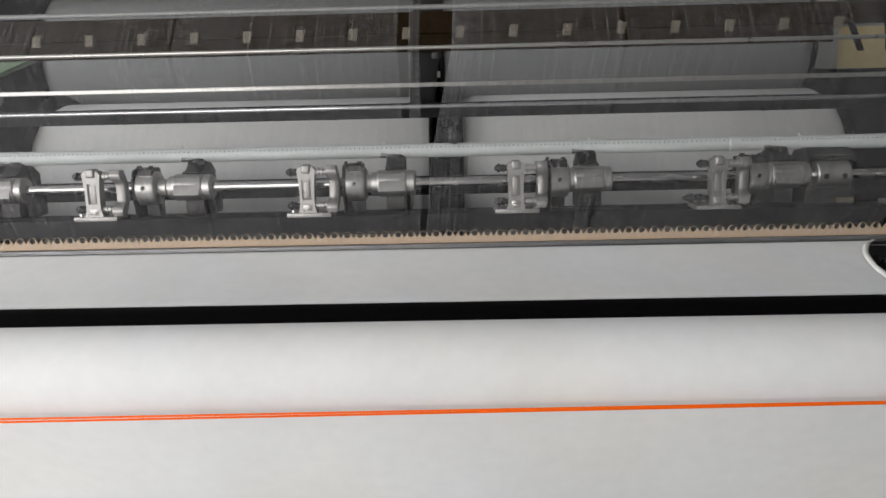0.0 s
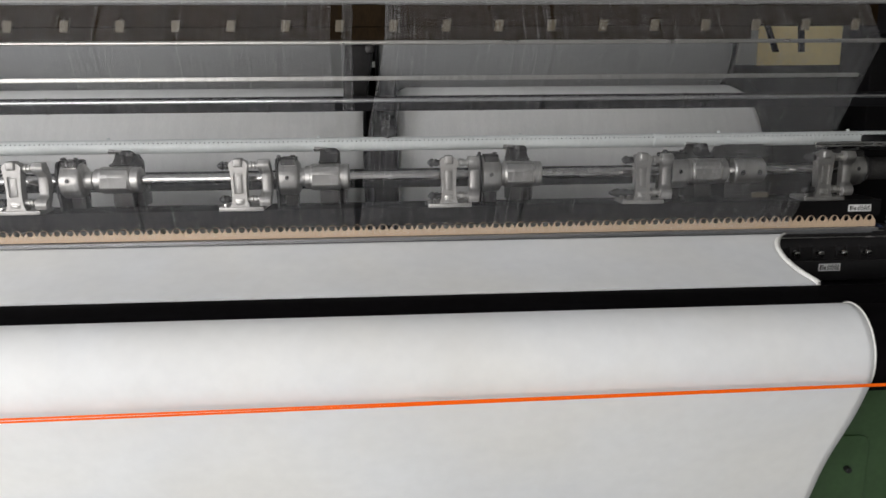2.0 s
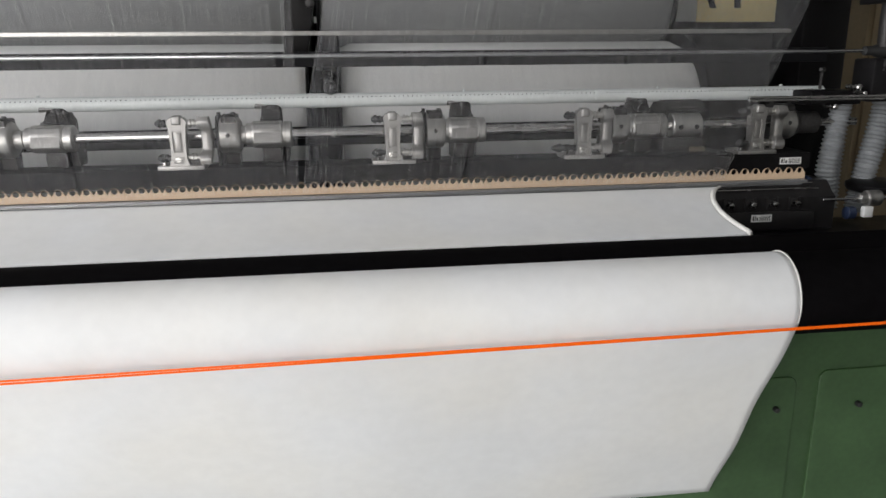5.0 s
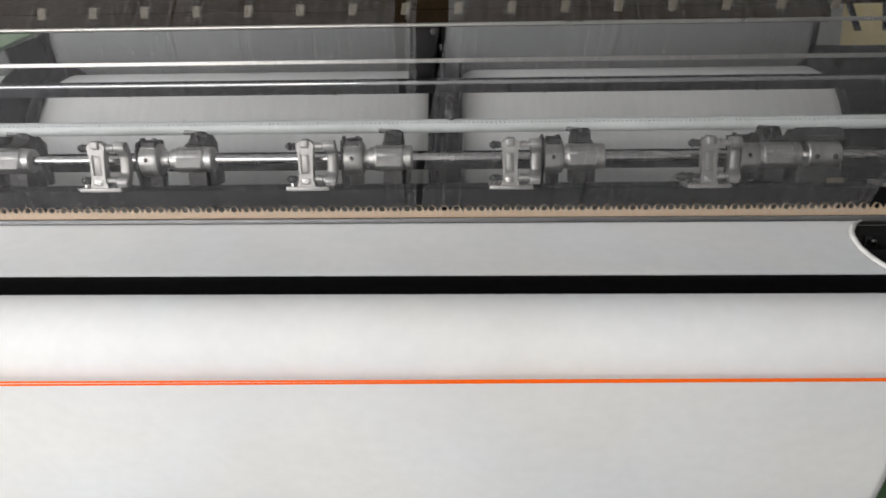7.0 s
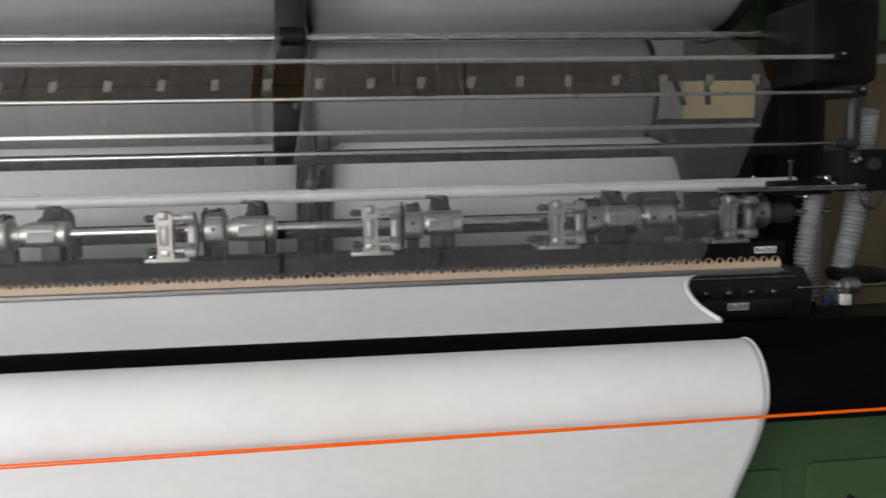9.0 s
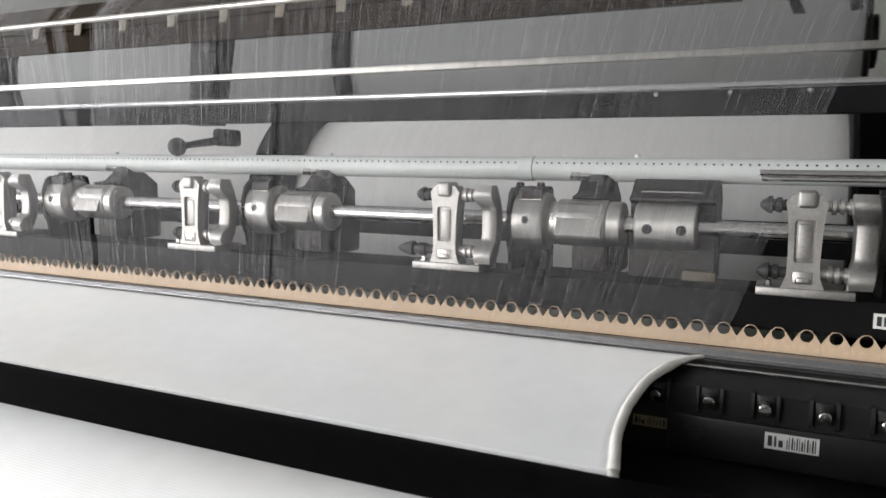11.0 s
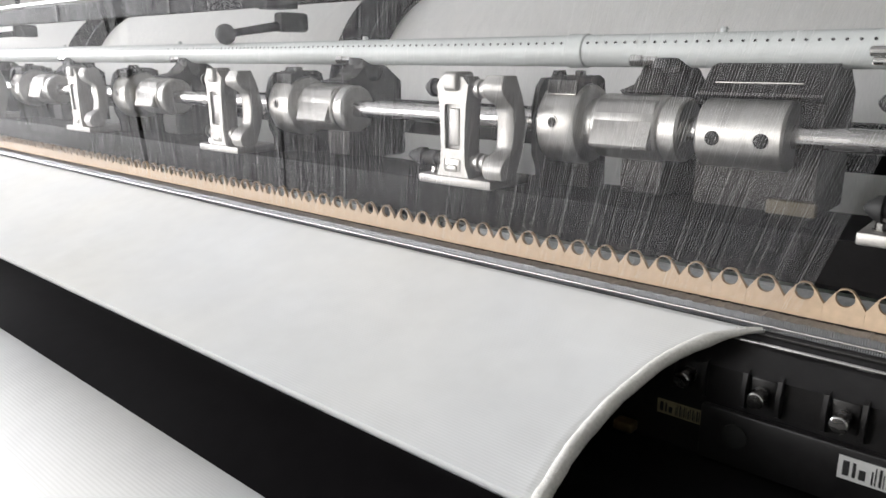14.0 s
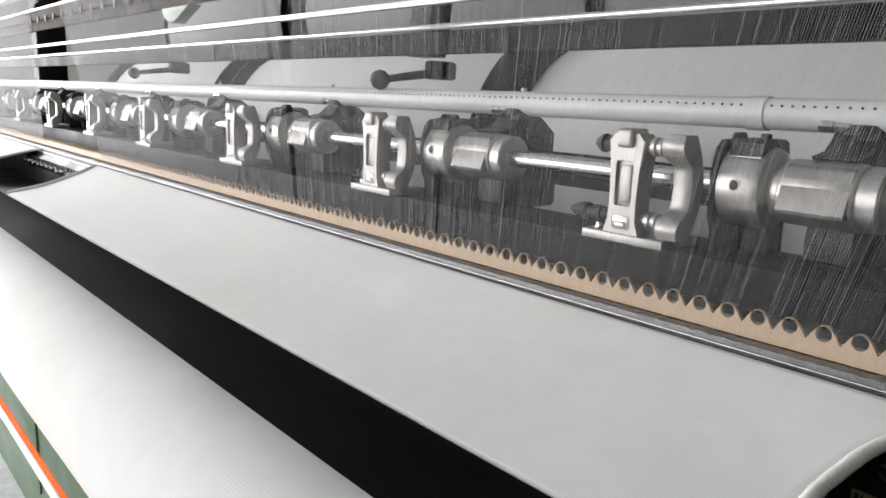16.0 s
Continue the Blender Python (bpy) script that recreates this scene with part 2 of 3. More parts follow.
# ---- room ----
X0, X1, Y0, Y1, H = -6.0, 4.0, -4.0, 4.0, 4.2
bm = B(); box(bm, X0 - 0.2, X1 + 0.2, Y0 - 0.2, Y1 + 0.2, -0.2, 0)
solid("floor", bm, CONCRETE, "grey sealed concrete workshop floor", "floor", kind="structure")
bm = B(); box(bm, X0 - 0.2, X1 + 0.2, Y0 - 0.2, Y1 + 0.2, H, H + 0.15)
solid("ceiling", bm, CEIL, "grey sheet roof over the workshop", "ceiling", kind="structure")
bm = B(); box(bm, X0, X1, Y1, Y1 + 0.2, 0, H)
solid("wall_north", bm, PLASTER, "plain plastered workshop wall", "wall", kind="structure")
bm = B(); box(bm, X1, X1 + 0.2, Y0, Y1, 0, H)
solid("wall_east", bm, PLASTER, "plain plastered workshop wall", "wall", kind="structure")
bm = B()
for a, b, c, d in ((X0, -5.0, 0, H), (-1.7, X1, 0, H), (-5.0, -1.7, 0, 0.1), (-5.0, -1.7, 2.9, H)):
    box(bm, a, b, Y0 - 0.2, Y0, c, d)
solid("wall_south", bm, PLASTER, "plastered wall with a wide window opening", "wall", kind="structure")
bm = B()
for a, b, c, d in ((Y0, -3.3, 0, H), (0.2, Y1, 0, H), (-3.3, 0.2, 0, 0.4), (-3.3, 0.2, 3.3, H)):
    box(bm, X0 - 0.2, X0, a, b, c, d)
solid("wall_west", bm, PLASTER, "plastered wall with a wide window opening", "wall", kind="structure")


# ---- machine body ----
def panel_door(body, x0, x1, z0, z1, y, knob):
    """A panel door, outlined by a groove with rounded corners."""
    bm = B()
    r, pts = 0.02, []
    for cx, cz, a0 in ((x1 - r, z1 - r, 0), (x0 + r, z1 - r, 90), (x0 + r, z0 + r, 180), (x1 - r, z0 + r, 270)):
        for k in range(5):
            a = radians(a0 + 22.5 * k)
            pts.append((cx + r * math.cos(a), cz + r * math.sin(a)))
    extrude_y(bm, pts, y - 0.005, y + 0.004, 0.002)
    d = part("door", bm, GREEN, body)
    bm = B(); lathe(bm, [(y - 0.016, 0.0045), (y - 0.0145, 0.006), (y - 0.004, 0.0065)], 0, knob[1], 12, "y", knob[0])
    part("knob", bm, RUBBER, d, "small black door knob")


body = thing("machine_body", 0, 0, 0, "green painted steel body of a warp knitting machine", "machine")
bm = B(); box(bm, -4.8, 0.9, -0.165, 0.45, 0.0, 0.80, 0.008)
part("front_panel", bm, GREEN, body)
panel_door(body, -0.42, -0.062, 0.12, 0.645, -0.165, (-0.105, 0.575))
panel_door(body, -0.012, 0.40, 0.12, 0.655, -0.165, (0.083, 0.574))
panel_door(body, -2.55, -2.15, 0.12, 0.645, -0.165, (-2.45, 0.575))
bm = B(); box(bm, -4.6, 0.5, -0.20, 0.06, 0.802, 0.93, 0.01)
part("bed", bm, BLACK, body, "black enamelled machine bed")
bm = B(); box(bm, 0.30, 0.90, 0.62, 1.20, 1.60, 2.30, 0.02)
part("end_housing", bm, GREEN, body, "green end housing with rounded edges")
for xa, xb in ((0.262, 0.40), (-4.75, -4.60)):
    bm = B(); box(bm, xa, xb, 0.45, 0.60, 0.80, 1.75, 0.012)
    part("side_frame", bm, BLACK, body, "black enamelled side frame")
# added black sheet: hides the lit wall, so gaps past the beams stay dark
bm = B(); box(bm, -4.7, 0.62, 1.02, 1.06, 0.80, 1.40, 0.004)
part("dark_backing", bm, BLACK, body, "black sheet added to darken the space behind the beams")
# right-hand arm over the hoses
bm = B(); box(bm, 0.13, 0.75, -0.02, 0.05, 1.195, 1.285, 0.006)
part("side_arm", bm, BLACK, body, "black steel arm with bolts")
bm = B(); box(bm, 0.095, 0.26, 0.05, 0.26, 1.43, 1.62, 0.02)
part("end_bracket", bm, BLACK, body, "black cast end bracket for the rods")
for x, z, r in ((0.155, 1.26, 0.006), (0.165, 1.265, 0.006), (0.20, 1.255, 0.014), (0.26, 1.262, 0.006), (0.30, 1.25, 0.006), (0.16, 1.21, 0.006)):
    bm = B(); lathe(bm, [(-0.034, r * 0.6), (-0.032, r), (-0.0195, r)], 0, z, 6 if r < 0.01 else 20, "y", x)
    part("bolt", bm, STEEL if r < 0.01 else IRON, body)

# needle bed rail and the black plate below it
bm = B()
extrude_x(bm, [(-0.024, 1.018), (-0.010, 1.030), (0.05, 1.030), (0.05, 0.93), (-0.046, 0.93), (-0.046, 1.000), (-0.030, 1.010)], -4.55, 0.06)
rail = solid("needle_bed", bm, BEDBLACK, "black enamelled needle bed behind the cloth edge", "machine part")
bm = B(); rod(bm, -4.5, 0.03, -0.0285, 1.0165, 0.0016, 10)
part("edge_rod", bm, STEEL, rail, "thin bright steel edge rod")
for k in range(56):
    x = -0.0350 - 0.0496 * k
    if -2.6 < x < -1.92 or x > -0.34:
        bm = B()
        for d in (-0.0125, 0.0095):
            extrude_x(bm, [(-0.0445, 0.974), (-0.0520, 0.978), (-0.0535, 0.990), (-0.0500, 1.002), (-0.0445, 1.004)], x + d, x + d + 0.003)
        box(bm, x - 0.0085, x + 0.0085, -0.0478, -0.0440, 0.979, 1.000, 0.0015)
        blk = part("bolt_pocket", bm, BEDBLACK, rail)
        bm = B(); lathe(bm, [(-0.0640, 0.0026), (-0.0638, 0.0048), (-0.0630, 0.0056), (-0.0475, 0.0057)], 0, 0.990, 14, "y", x)
        part("bolt", bm, STEEL, blk, "bright socket-head bolt")


def label_on(parent, x, y, z, w=0.040, h=0.013, mat=None):
    bm = B(); box(bm, x - w / 2, x + w / 2, y - 0.0006, y, z - h / 2, z + h / 2)
    p = part("label", bm, mat or LABEL, parent, "small yellowed label" if mat else "small white bar-code label")
    bm = B(); box(bm, x - w * 0.44, x - w * 0.36, y - 0.0009, y - 0.0005, z - h * 0.32, z + h * 0.32)
    box(bm, x - w * 0.32, x - w * 0.28, y - 0.0009, y - 0.0005, z - h * 0.32, z + h * 0.32)
    box(bm, x - w * 0.24, x - w * 0.16, y - 0.0009, y - 0.0005, z - h * 0.32, z + h * 0.1)
    for k, (u, wd) in enumerate(((-0.09, .02), (-0.05, .015), (0.0, .03), (0.05, .012), (0.09, .025), (0.14, .012), (0.18, .03), (0.23, .015), (0.28, .03), (0.33, .012), (0.37, .03), (0.42, .02))):
        box(bm, x + w * u, x + w * (u + wd), y - 0.0009, y - 0.0005, z - h * 0.38, z + h * (0.38 if k % 3 else 0.2))
    part("print", bm, INK, p, "dark bars and a dark block")


bm = B(); box(bm, -0.222, 0.012, -0.0530, -0.0462, 0.932, 0.9725, 0.002)
ledge = part("ledge_plate", bm, BEDBLACK, rail)
bm = B(); lathe(bm, [(-0.0552, 0.0055), (-0.0548, 0.0085), (-0.0528, 0.0085)], 0, 0.956, 20, "y", -0.197)
part("screw_hole", bm, RUBBER, ledge, "round dark screw hole")
bm = B(); box(bm, -0.286, -0.270, -0.058, -0.0462, 0.932, 0.940, 0.002)
part("clip", bm, BRASS, ledge, "small brass clip")
label_on(rail, -0.110, -0.0534, 0.9595, 0.046, 0.0155)
label_on(rail, -0.239, -0.0464, 0.958, 0.034, 0.011, OLD)

# front roller and the black guard bar
bm = B(); rod(bm, -4.5, 0.62, -0.338, 0.8925, 0.0722, 48)
roller = solid("front_roller", bm, BLACKROLL, "black rubber-covered cloth roller along the machine", "roller")
bm = B()
extrude_x(bm, [(-0.231, 0.930), (-0.231, 0.968), (-0.2325, 0.9715), (-0.240, 0.9735), (-0.262, 0.9725), (-0.290, 0.9675), (-0.311, 0.960), (-0.311, 0.952), (-0.28, 0.93)], -4.5, 0.62)
solid("guard_bar", bm, BLACKROLL, "glossy black guard bar between two runs of cloth", "bar")


# ---- cloth ----
def cloth(name, rows, nx, edge, label, ripple=0.0):
    """A sheet swept along x. rows: (y, z) down its length; edge(s): left and right ends at the length s."""
    bm = B()
    uv = bm.loops.layers.uv.new("UVMap")
    s, lengths = 0.0, [0.0]
    for (a, b), (c, d) in zip(rows, rows[1:]):
        s += math.hypot(c - a, d - b)
        lengths.append(s)
    grid, where = [], {}
    for (y, z), s in zip(rows, lengths):
        x0, x1 = edge(s)
        line = []
        for i in range(nx + 1):
            u = i / nx
            x = x0 + (x1 - x0) * u
            w = ripple * noise.noise(Vector((x * 3.1, s * 2.0, 0.3))) * min(1, s * 3)
            v = bm.verts.new((x, y - w, z))
            where[v] = (x, s)
            line.append(v)
        grid.append(line)
    for p, q in zip(grid, grid[1:]):
        for i in range(nx):
            f = bm.faces.new((p[i], q[i], q[i + 1], p[i + 1]))
            for lp in f.loops:
                lp[uv].uv = where[lp.vert]
    ob = solid(name, bm, KNIT, label, "cloth")
    sol = ob.modifiers.new("thickness", "SOLIDIFY")
    sol.thickness, sol.offset = 0.0012, -1
    # rolled, slightly fuzzy selvedges
    for side in (0, 1):
        bm = B()
        pts, rs = [], []
        rng = random.Random(side + len(rows))
        thick = 0.0047 if len(rows) < 50 else 0.0011
        for (y, z), s in zip(rows, lengths):
            pts.append((edge(s)[side] + (-0.0015 if side else 0.0015), y, z + 0.0012))
            rs.append(thick * min(1, 0.3 + s / 0.035) * (1 + 0.18 * noise.noise(Vector((s * 90, side, 0)))))
        tube_along(bm, pts, rs, 12)
        for k in range(420):
            j = rng.randrange(len(pts) - 1)
            p = Vector(pts[j]).lerp(Vector(pts[j + 1]), rng.random())
            d = Vector(((1 if side else -1) * rng.uniform(0.2, 1), rng.uniform(-0.5, 0.5), rng.uniform(0.1, 0.9))).normalized()
            tube_along(bm, [p + d * thick * 0.7, p + d * (thick * 0.8 + rng.uniform(0.0004, 0.0016))], 0.00025, 3)
        part("selvedge", bm, HEM, ob, "thick rolled selvedge with loose fibres")
    return ob


def upper_edge(s):
    """The cloth draws in just below the needles."""
    at = [max(0.0, s + d) for d in (-0.012, -0.008, -0.004, 0.0, 0.004, 0.008, 0.012)] if s > 0.006 else [s]
    x = float(np.mean(np.interp(at, (0, 0.01, 0.03, 0.06, 0.11, 0.16, 0.21), (-0.193, -0.208, -0.224, -0.238, -0.246, -0.245, -0.236))))
    return -2.184 - x + 0.022 * min(1, max(0, (s - 0.08) / 0.08)), x


up = []
for k in range(41):
    t = k / 40
    up.append((-0.027 - 0.203 * t, 1.0255 - 0.0505 * t - 0.004 * math.sin(math.pi * t) ** 1.2))
up += [(-0.2303, 0.966), (-0.2303, 0.945)]
cloth("upper_cloth", up, 120, upper_edge, "white knitted cloth running from the needles to the guard bar")


def upper_edge_far(s):
    a, b = upper_edge(s)
    return a - 2.38, b - 2.31


cloth("upper_cloth", up, 60, upper_edge_far, "second white knitted cloth further along the needles")

low, CY, CZ, CR = [], -0.338, 0.8925, 0.0738
for k in range(41):
    a = radians(-58 + k * (116 + 58) / 40)
    low.append((CY - CR * math.sin(a), CZ + CR * math.cos(a)))
ye, ze = low[-1]
for k in range(1, 25):
    low.append((ye + 0.0215 * k * math.sin(radians(26)), ze - 0.0215 * k * math.cos(radians(26))))
cloth("lower_cloth", low, 120, lambda s: (-1.938 - 0.004 * math.sin(s * 20), -0.239 + 0.003 * math.sin(s * 23 + 1)), "white knitted cloth wrapped over the roller and drawn downwards", 0.004)
cloth("lower_cloth", low, 60, lambda s: (-4.30, -2.56), "second white knitted cloth wrapped over the roller", 0.004)

# orange safety cord, sagging a little
bm = B()
for strand in (0, 1):
    pts = []
    for k in range(81):
        x = -4.4 + 5.2 * k / 80
        drop = strand * (0.0029 + 0.0018 * min(1, max(-0.8, -(x + 0.9))))
        pts.append((x, -0.4190 - 0.001 * strand, 0.8552 + 0.006 * (x + 1.0) - drop))
    tube_along(bm, pts, 0.0017, 8)
cord = solid("safety_cord", bm, ORANGE, "doubled orange safety cord stretched before the cloth", "cord")

# ---- needle strip ----
PITCH = 0.0254
strip = thing("needle_strip", 0, 0, 1.05, "tan resin strip of drilled lead segments above the cloth", "machine part")


def segment_mesh():
    bm = B()
    h = PITCH / 2 - 0.00005
    inner = [(0.0061 * math.cos(radians(22.5 * k)), 0.0061 * math.sin(radians(22.5 * k)) + 0.0011) for k in range(16)]
    outer = [(h, -0.0052), (h - 0.0008, -0.0042), (0.0072, 0.0030), (0.0034, 0.0070), (0.0, 0.0076), (-0.0034, 0.0070), (-0.0072, 0.0030), (-h + 0.0008, -0.0042),
             (-h, -0.0052), (-h, -0.008), (-h, -0.0172), (-0.005, -0.0172), (0.0, -0.0172), (0.005, -0.0172), (h, -0.0172), (h, -0.008)]
    ring_plate(bm, outer, inner, -0.0018, 0.0018)
    return mesh_of("segment", bm, TAN)


SEG = segment_mesh()
for k in range(176):
    ob = new("segment", SEG)
    ob.parent = strip
    ob.location = (-PITCH * k, 0, 0)

# needles in front of the strip
bm = B()
rng = random.Random(4)
for k in range(2900):
    x = -4.44 + k * 0.00153
    z = 1.0325 + rng.uniform(-0.0005, 0.0005)
    box(bm, x, x + 0.0007, -0.0185, -0.004, 1.0228, z)
solid("needle_row", bm, NEEDLE, "row of fine steel needles", "needles", kind="stuff")
bm = B(); box(bm, -4.44, 0.012, -0.0150, -0.0040, 1.0205, 1.0318)
solid("needle_bar", bm, NEEDLE, "dark steel bar that carries the needles", "bar")
for y, z, r, mat in ((-0.0200, 1.0270, 0.0008, TURNED), (-0.0225, 1.0212, 0.0014, IRON)):
    bm = B(); rod(bm, -4.44, 0.02, y, z, r, 8)
    solid("needle_wire", bm, mat, "thin steel wire along the needles", "wire")

# ---- carrier bar ----
bm = B()
box(bm, -4.45, 0.022, 0.006, 0.095, 1.052, 1.0895, 0.002)
carrier = solid("carrier_bar", bm, BLACKBAR, "dark anodised carrier bar under the brackets", "bar")
bm = B(); box(bm, -0.19, 0.024, 0.0035, 0.0055, 1.0565, 1.0885)
part("cover_plate", bm, BLACK, carrier)
label_on(carrier, -0.022, 0.0032, 1.0715, 0.049, 0.0145)

# ---- shaft ----
SY, SZ = 0.058, 1.148
bm = B(); rod(bm, -4.45, -0.24, SY, SZ, 0.0098, 32)
shaft = solid("rocker_shaft", bm, STEEL, "polished steel rocker shaft along the machine", "shaft")
bm = B(); rod(bm, -0.24, 0.16, SY, SZ, 0.0088, 20)
part("shaft_end", bm, STEEL, shaft)


bm = B(); box(bm, -4.4, -0.02, 0.150, 0.170, 1.112, 1.152, 0.003)
solid("back_rail", bm, BLACKBAR, "dark steel rail behind the rocker shaft", "rail")


# ---- brackets on the carrier bar ----
def narrow(bm):
    for v in bm.verts:
        v.co.x *= 0.9
    return bm


def bracket(x, stop=1.0):
    t = thing("guide_bracket", x, 0, 1.0895, "cast aluminium guide bracket bolted on the carrier bar", "bracket", "brackets on the carrier bar")
    bm = B(); box(bm, -0.046, 0.051, -0.008, 0.05, 0.0, 0.0085, 0.0015)
    base = part("base_plate", narrow(bm), CAST, t)
    for bx in (-0.034, 0.044):
        bm = B(); lathe(bm, [(0.0085, 0.0052), (0.0097, 0.0052), (0.0098, 0.0036), (0.0138, 0.0034), (0.0145, 0.0026)], 0.004, 0, 6, "z", bx)
        part("bolt", narrow(bm), STEEL, base)
    outer = [(0.021, 0.0085), (0.0165, 0.020), (0.0158, 0.034), (0.0162, 0.052), (0.0172, 0.070), (0.0190, 0.084), (0.0205, 0.092), (0.014, 0.099), (0.0, 0.100),
             (-0.014, 0.099), (-0.0205, 0.092), (-0.0190, 0.084), (-0.0172, 0.070), (-0.0162, 0.052), (-0.0158, 0.034), (-0.0165, 0.020), (-0.021, 0.0085), (0.0, 0.0085)]
    inner = [(0.009, 0.034), (0.0095, 0.035), (0.0100, 0.037), (0.0102, 0.050), (0.0106, 0.066), (0.0106, 0.072), (0.0098, 0.074), (0.006, 0.075), (0.0, 0.075),
             (-0.006, 0.075), (-0.0098, 0.074), (-0.0106, 0.072), (-0.0106, 0.066), (-0.0102, 0.050), (-0.0100, 0.037), (-0.0095, 0.035), (-0.009, 0.034), (0.0, 0.0338)]
    bm = B(); ring_plate(bm, outer, inner, -0.006, 0.016)
    bmesh.ops.bevel(bm, geom=[e for e in bm.edges if all(abs(v.co.y + 0.006) < 1e-6 for v in e.verts) and e.is_manifold and e.calc_face_angle(0) > 1], offset=0.0032, segments=3, affect="EDGES")
    part("upright", narrow(bm), CAST, t)
    bm = B(); box(bm, -0.0112, 0.0112, -0.0026, 0.0155, 0.032, 0.077, 0.001)
    box(bm, -0.0070, 0.0070, -0.0040, 0.0, 0.037, 0.071, 0.0012)
    part("window_plate", narrow(bm), CAST, t, "flat bright plate in the window")
    bm = B(); box(bm, -0.0105, 0.0105, -0.0068, -0.004, 0.0125, 0.0255, 0.0025)
    box(bm, -0.007, 0.007, -0.0085, -0.006, 0.0135, 0.0195, 0.002)
    part("pocket", narrow(bm), TURNED, t)
    bm = B(); box(bm, -0.0095, 0.0095, -0.0105, 0.016, 0.0865, 0.1035, 0.0035, 3)
    part("cap", narrow(bm), CAST, t, "bevelled cast cap")
    for z in (0.0885, 0.0225):
        bm = B(); lathe(bm, [(-0.0465, 0.0015), (-0.044, 0.0045), (-0.0375, 0.0085), (-0.034, 0.0088), (-0.0335, 0.006), (-0.030, 0.006), (-0.0295, 0.0075), (-0.0245, 0.0075), (-0.024, 0.0055), (-0.016, 0.0055)], 0.006, z, 16)
        if z < 0.05:
            for v in bm.verts:
                v.co.x = -0.016 + (v.co.x + 0.016) * stop
        part("cone_stop", narrow(bm), RUBBER, t, "black conical rubber stop")
        bm = B(); lathe(bm, [(0.016, 0.0055), (0.0235, 0.0055), (0.024, 0.0085), (0.028, 0.0085), (0.0285, 0.006), (0.031, 0.006), (0.0315, 0.0078), (0.0350, 0.0078), (0.0355, 0.005), (0.0395, 0.005), (0.040, 0.0075), (0.047, 0.0075)], 0.006, z, 16)
        part("link_bolt", narrow(bm), TURNED, t, "steel link bolt with collars")
    bm = B()
    rows = []
    for k in range(31):
        z = 0.0105 + 0.090 * k / 30
        bow = math.sin(math.pi * (z - 0.0105) / 0.090)
        boss_at = min(abs(z - 0.0195), abs(z - 0.0905))
        knob = math.sqrt(max(0.0, 0.0095 ** 2 - boss_at ** 2)) if boss_at < 0.0095 else 0.0
        waist = min(1.0, max(0.0, (boss_at - 0.0065) / 0.012))
        waist = waist * waist * (3 - 2 * waist)
        xl = 0.0430 + (0.0015 + 0.0020 * bow) * waist
        xr = 0.0660 + 0.0045 * bow
        yf = -0.003 - knob if knob > 0.006 else -0.003 - 0.0065 * (1 - waist) + 0.006 * bow * waist
        mid, wide = (xl + xr) / 2, (xr - xl) / 2
        e = 0.0022 + 0.004 * waist
        rows.append([bm.verts.new(p) for p in ((xl, 0.010 + 0.010 * bow, z), (xl, yf + e, z), (xl + e * 0.35, yf + e * 0.3, z), (mid - wide * 0.35, yf, z), (mid + wide * 0.35, yf, z), (xr - e * 0.35, yf + e * 0.3, z), (xr, yf + e, z), (xr, 0.010 + 0.010 * bow, z))])
    for p, q in zip(rows, rows[1:]):
        for i in range(8):
            bm.faces.new((p[i], p[(i + 1) % 8], q[(i + 1) % 8], q[i]))
    bm.faces.new(rows[0][::-1])
    bm.faces.new(rows[-1])
    part("curved_arm", narrow(bm), CAST, t, "bright curved cast arm")
    bm = B()
    blk = [(0.010, -0.002), (0.008, 0.02), (0.002, 0.032), (0.000, 0.072), (0.006, 0.091), (0.014, 0.098), (0.030, 0.0985), (0.034, 0.104), (0.046, 0.104), (0.050, 0.0985), (0.080, 0.095), (0.084, -0.002)]
    extrude_x(bm, [(y + 0.024, z) for y, z in blk], 0.0735, 0.0790)
    bmesh.ops.bevel(bm, geom=[e for e in bm.edges if e.calc_face_angle(0) > 0.9], offset=0.002, segments=2, affect="EDGES")
    part("clamp_plate", narrow(bm), IRON, t, "dark cast clamp plate")
    bm = B()
    lathe(bm, [(0.0795, 0.033), (0.0810, 0.0352), (0.115, 0.0352), (0.1205, 0.0335), (0.1240, 0.029), (0.1245, 0.0178), (0.142, 0.0178)], SY, 0.0585, 44)
    boss = part("boss", narrow(bm), TURNED, t, "turned steel boss round the shaft")
    bm = B()
    extrude_x(bm, [(0.034, 0.083), (0.035, 0.0965), (0.042, 0.1000), (0.074, 0.1000), (0.082, 0.0965), (0.086, 0.080)], 0.0850, 0.1165)
    bmesh.ops.bevel(bm, geom=[e for e in bm.edges if e.calc_face_angle(0) > 0.6], offset=0.002, segments=2, affect="EDGES")
    cap = part("clamp_cap", narrow(bm), IRON, t, "flat-topped half of the split clamp")
    bm = B(); lathe(bm, [(0.0995, 0.0055), (0.1035, 0.0055), (0.1045, 0.0045)], 0.050, 0, 6, "z", 0.110)
    part("nut", narrow(bm), IRON, cap)
    bm = B(); box(bm, 0.0855, 0.1165, 0.0325, 0.0345, 0.0845, 0.0853)
    part("clamp_joint", narrow(bm), TURNED, cap, "bright joint line of the clamp")
    bm = B()
    extrude_x(bm, [(0.064, -0.002), (0.060, 0.03), (0.060, 0.080), (0.088, 0.080), (0.092, -0.002)], 0.0870, 0.116)
    part("clamp_foot", narrow(bm), IRON, t, "dark cast foot of the clamp")
    bm = B(); lathe(bm, [(0.0222, 0.0040), (0.0224, 0.0056), (0.0270, 0.0060)], 0, 0.0615, 18, "y", 0.099)
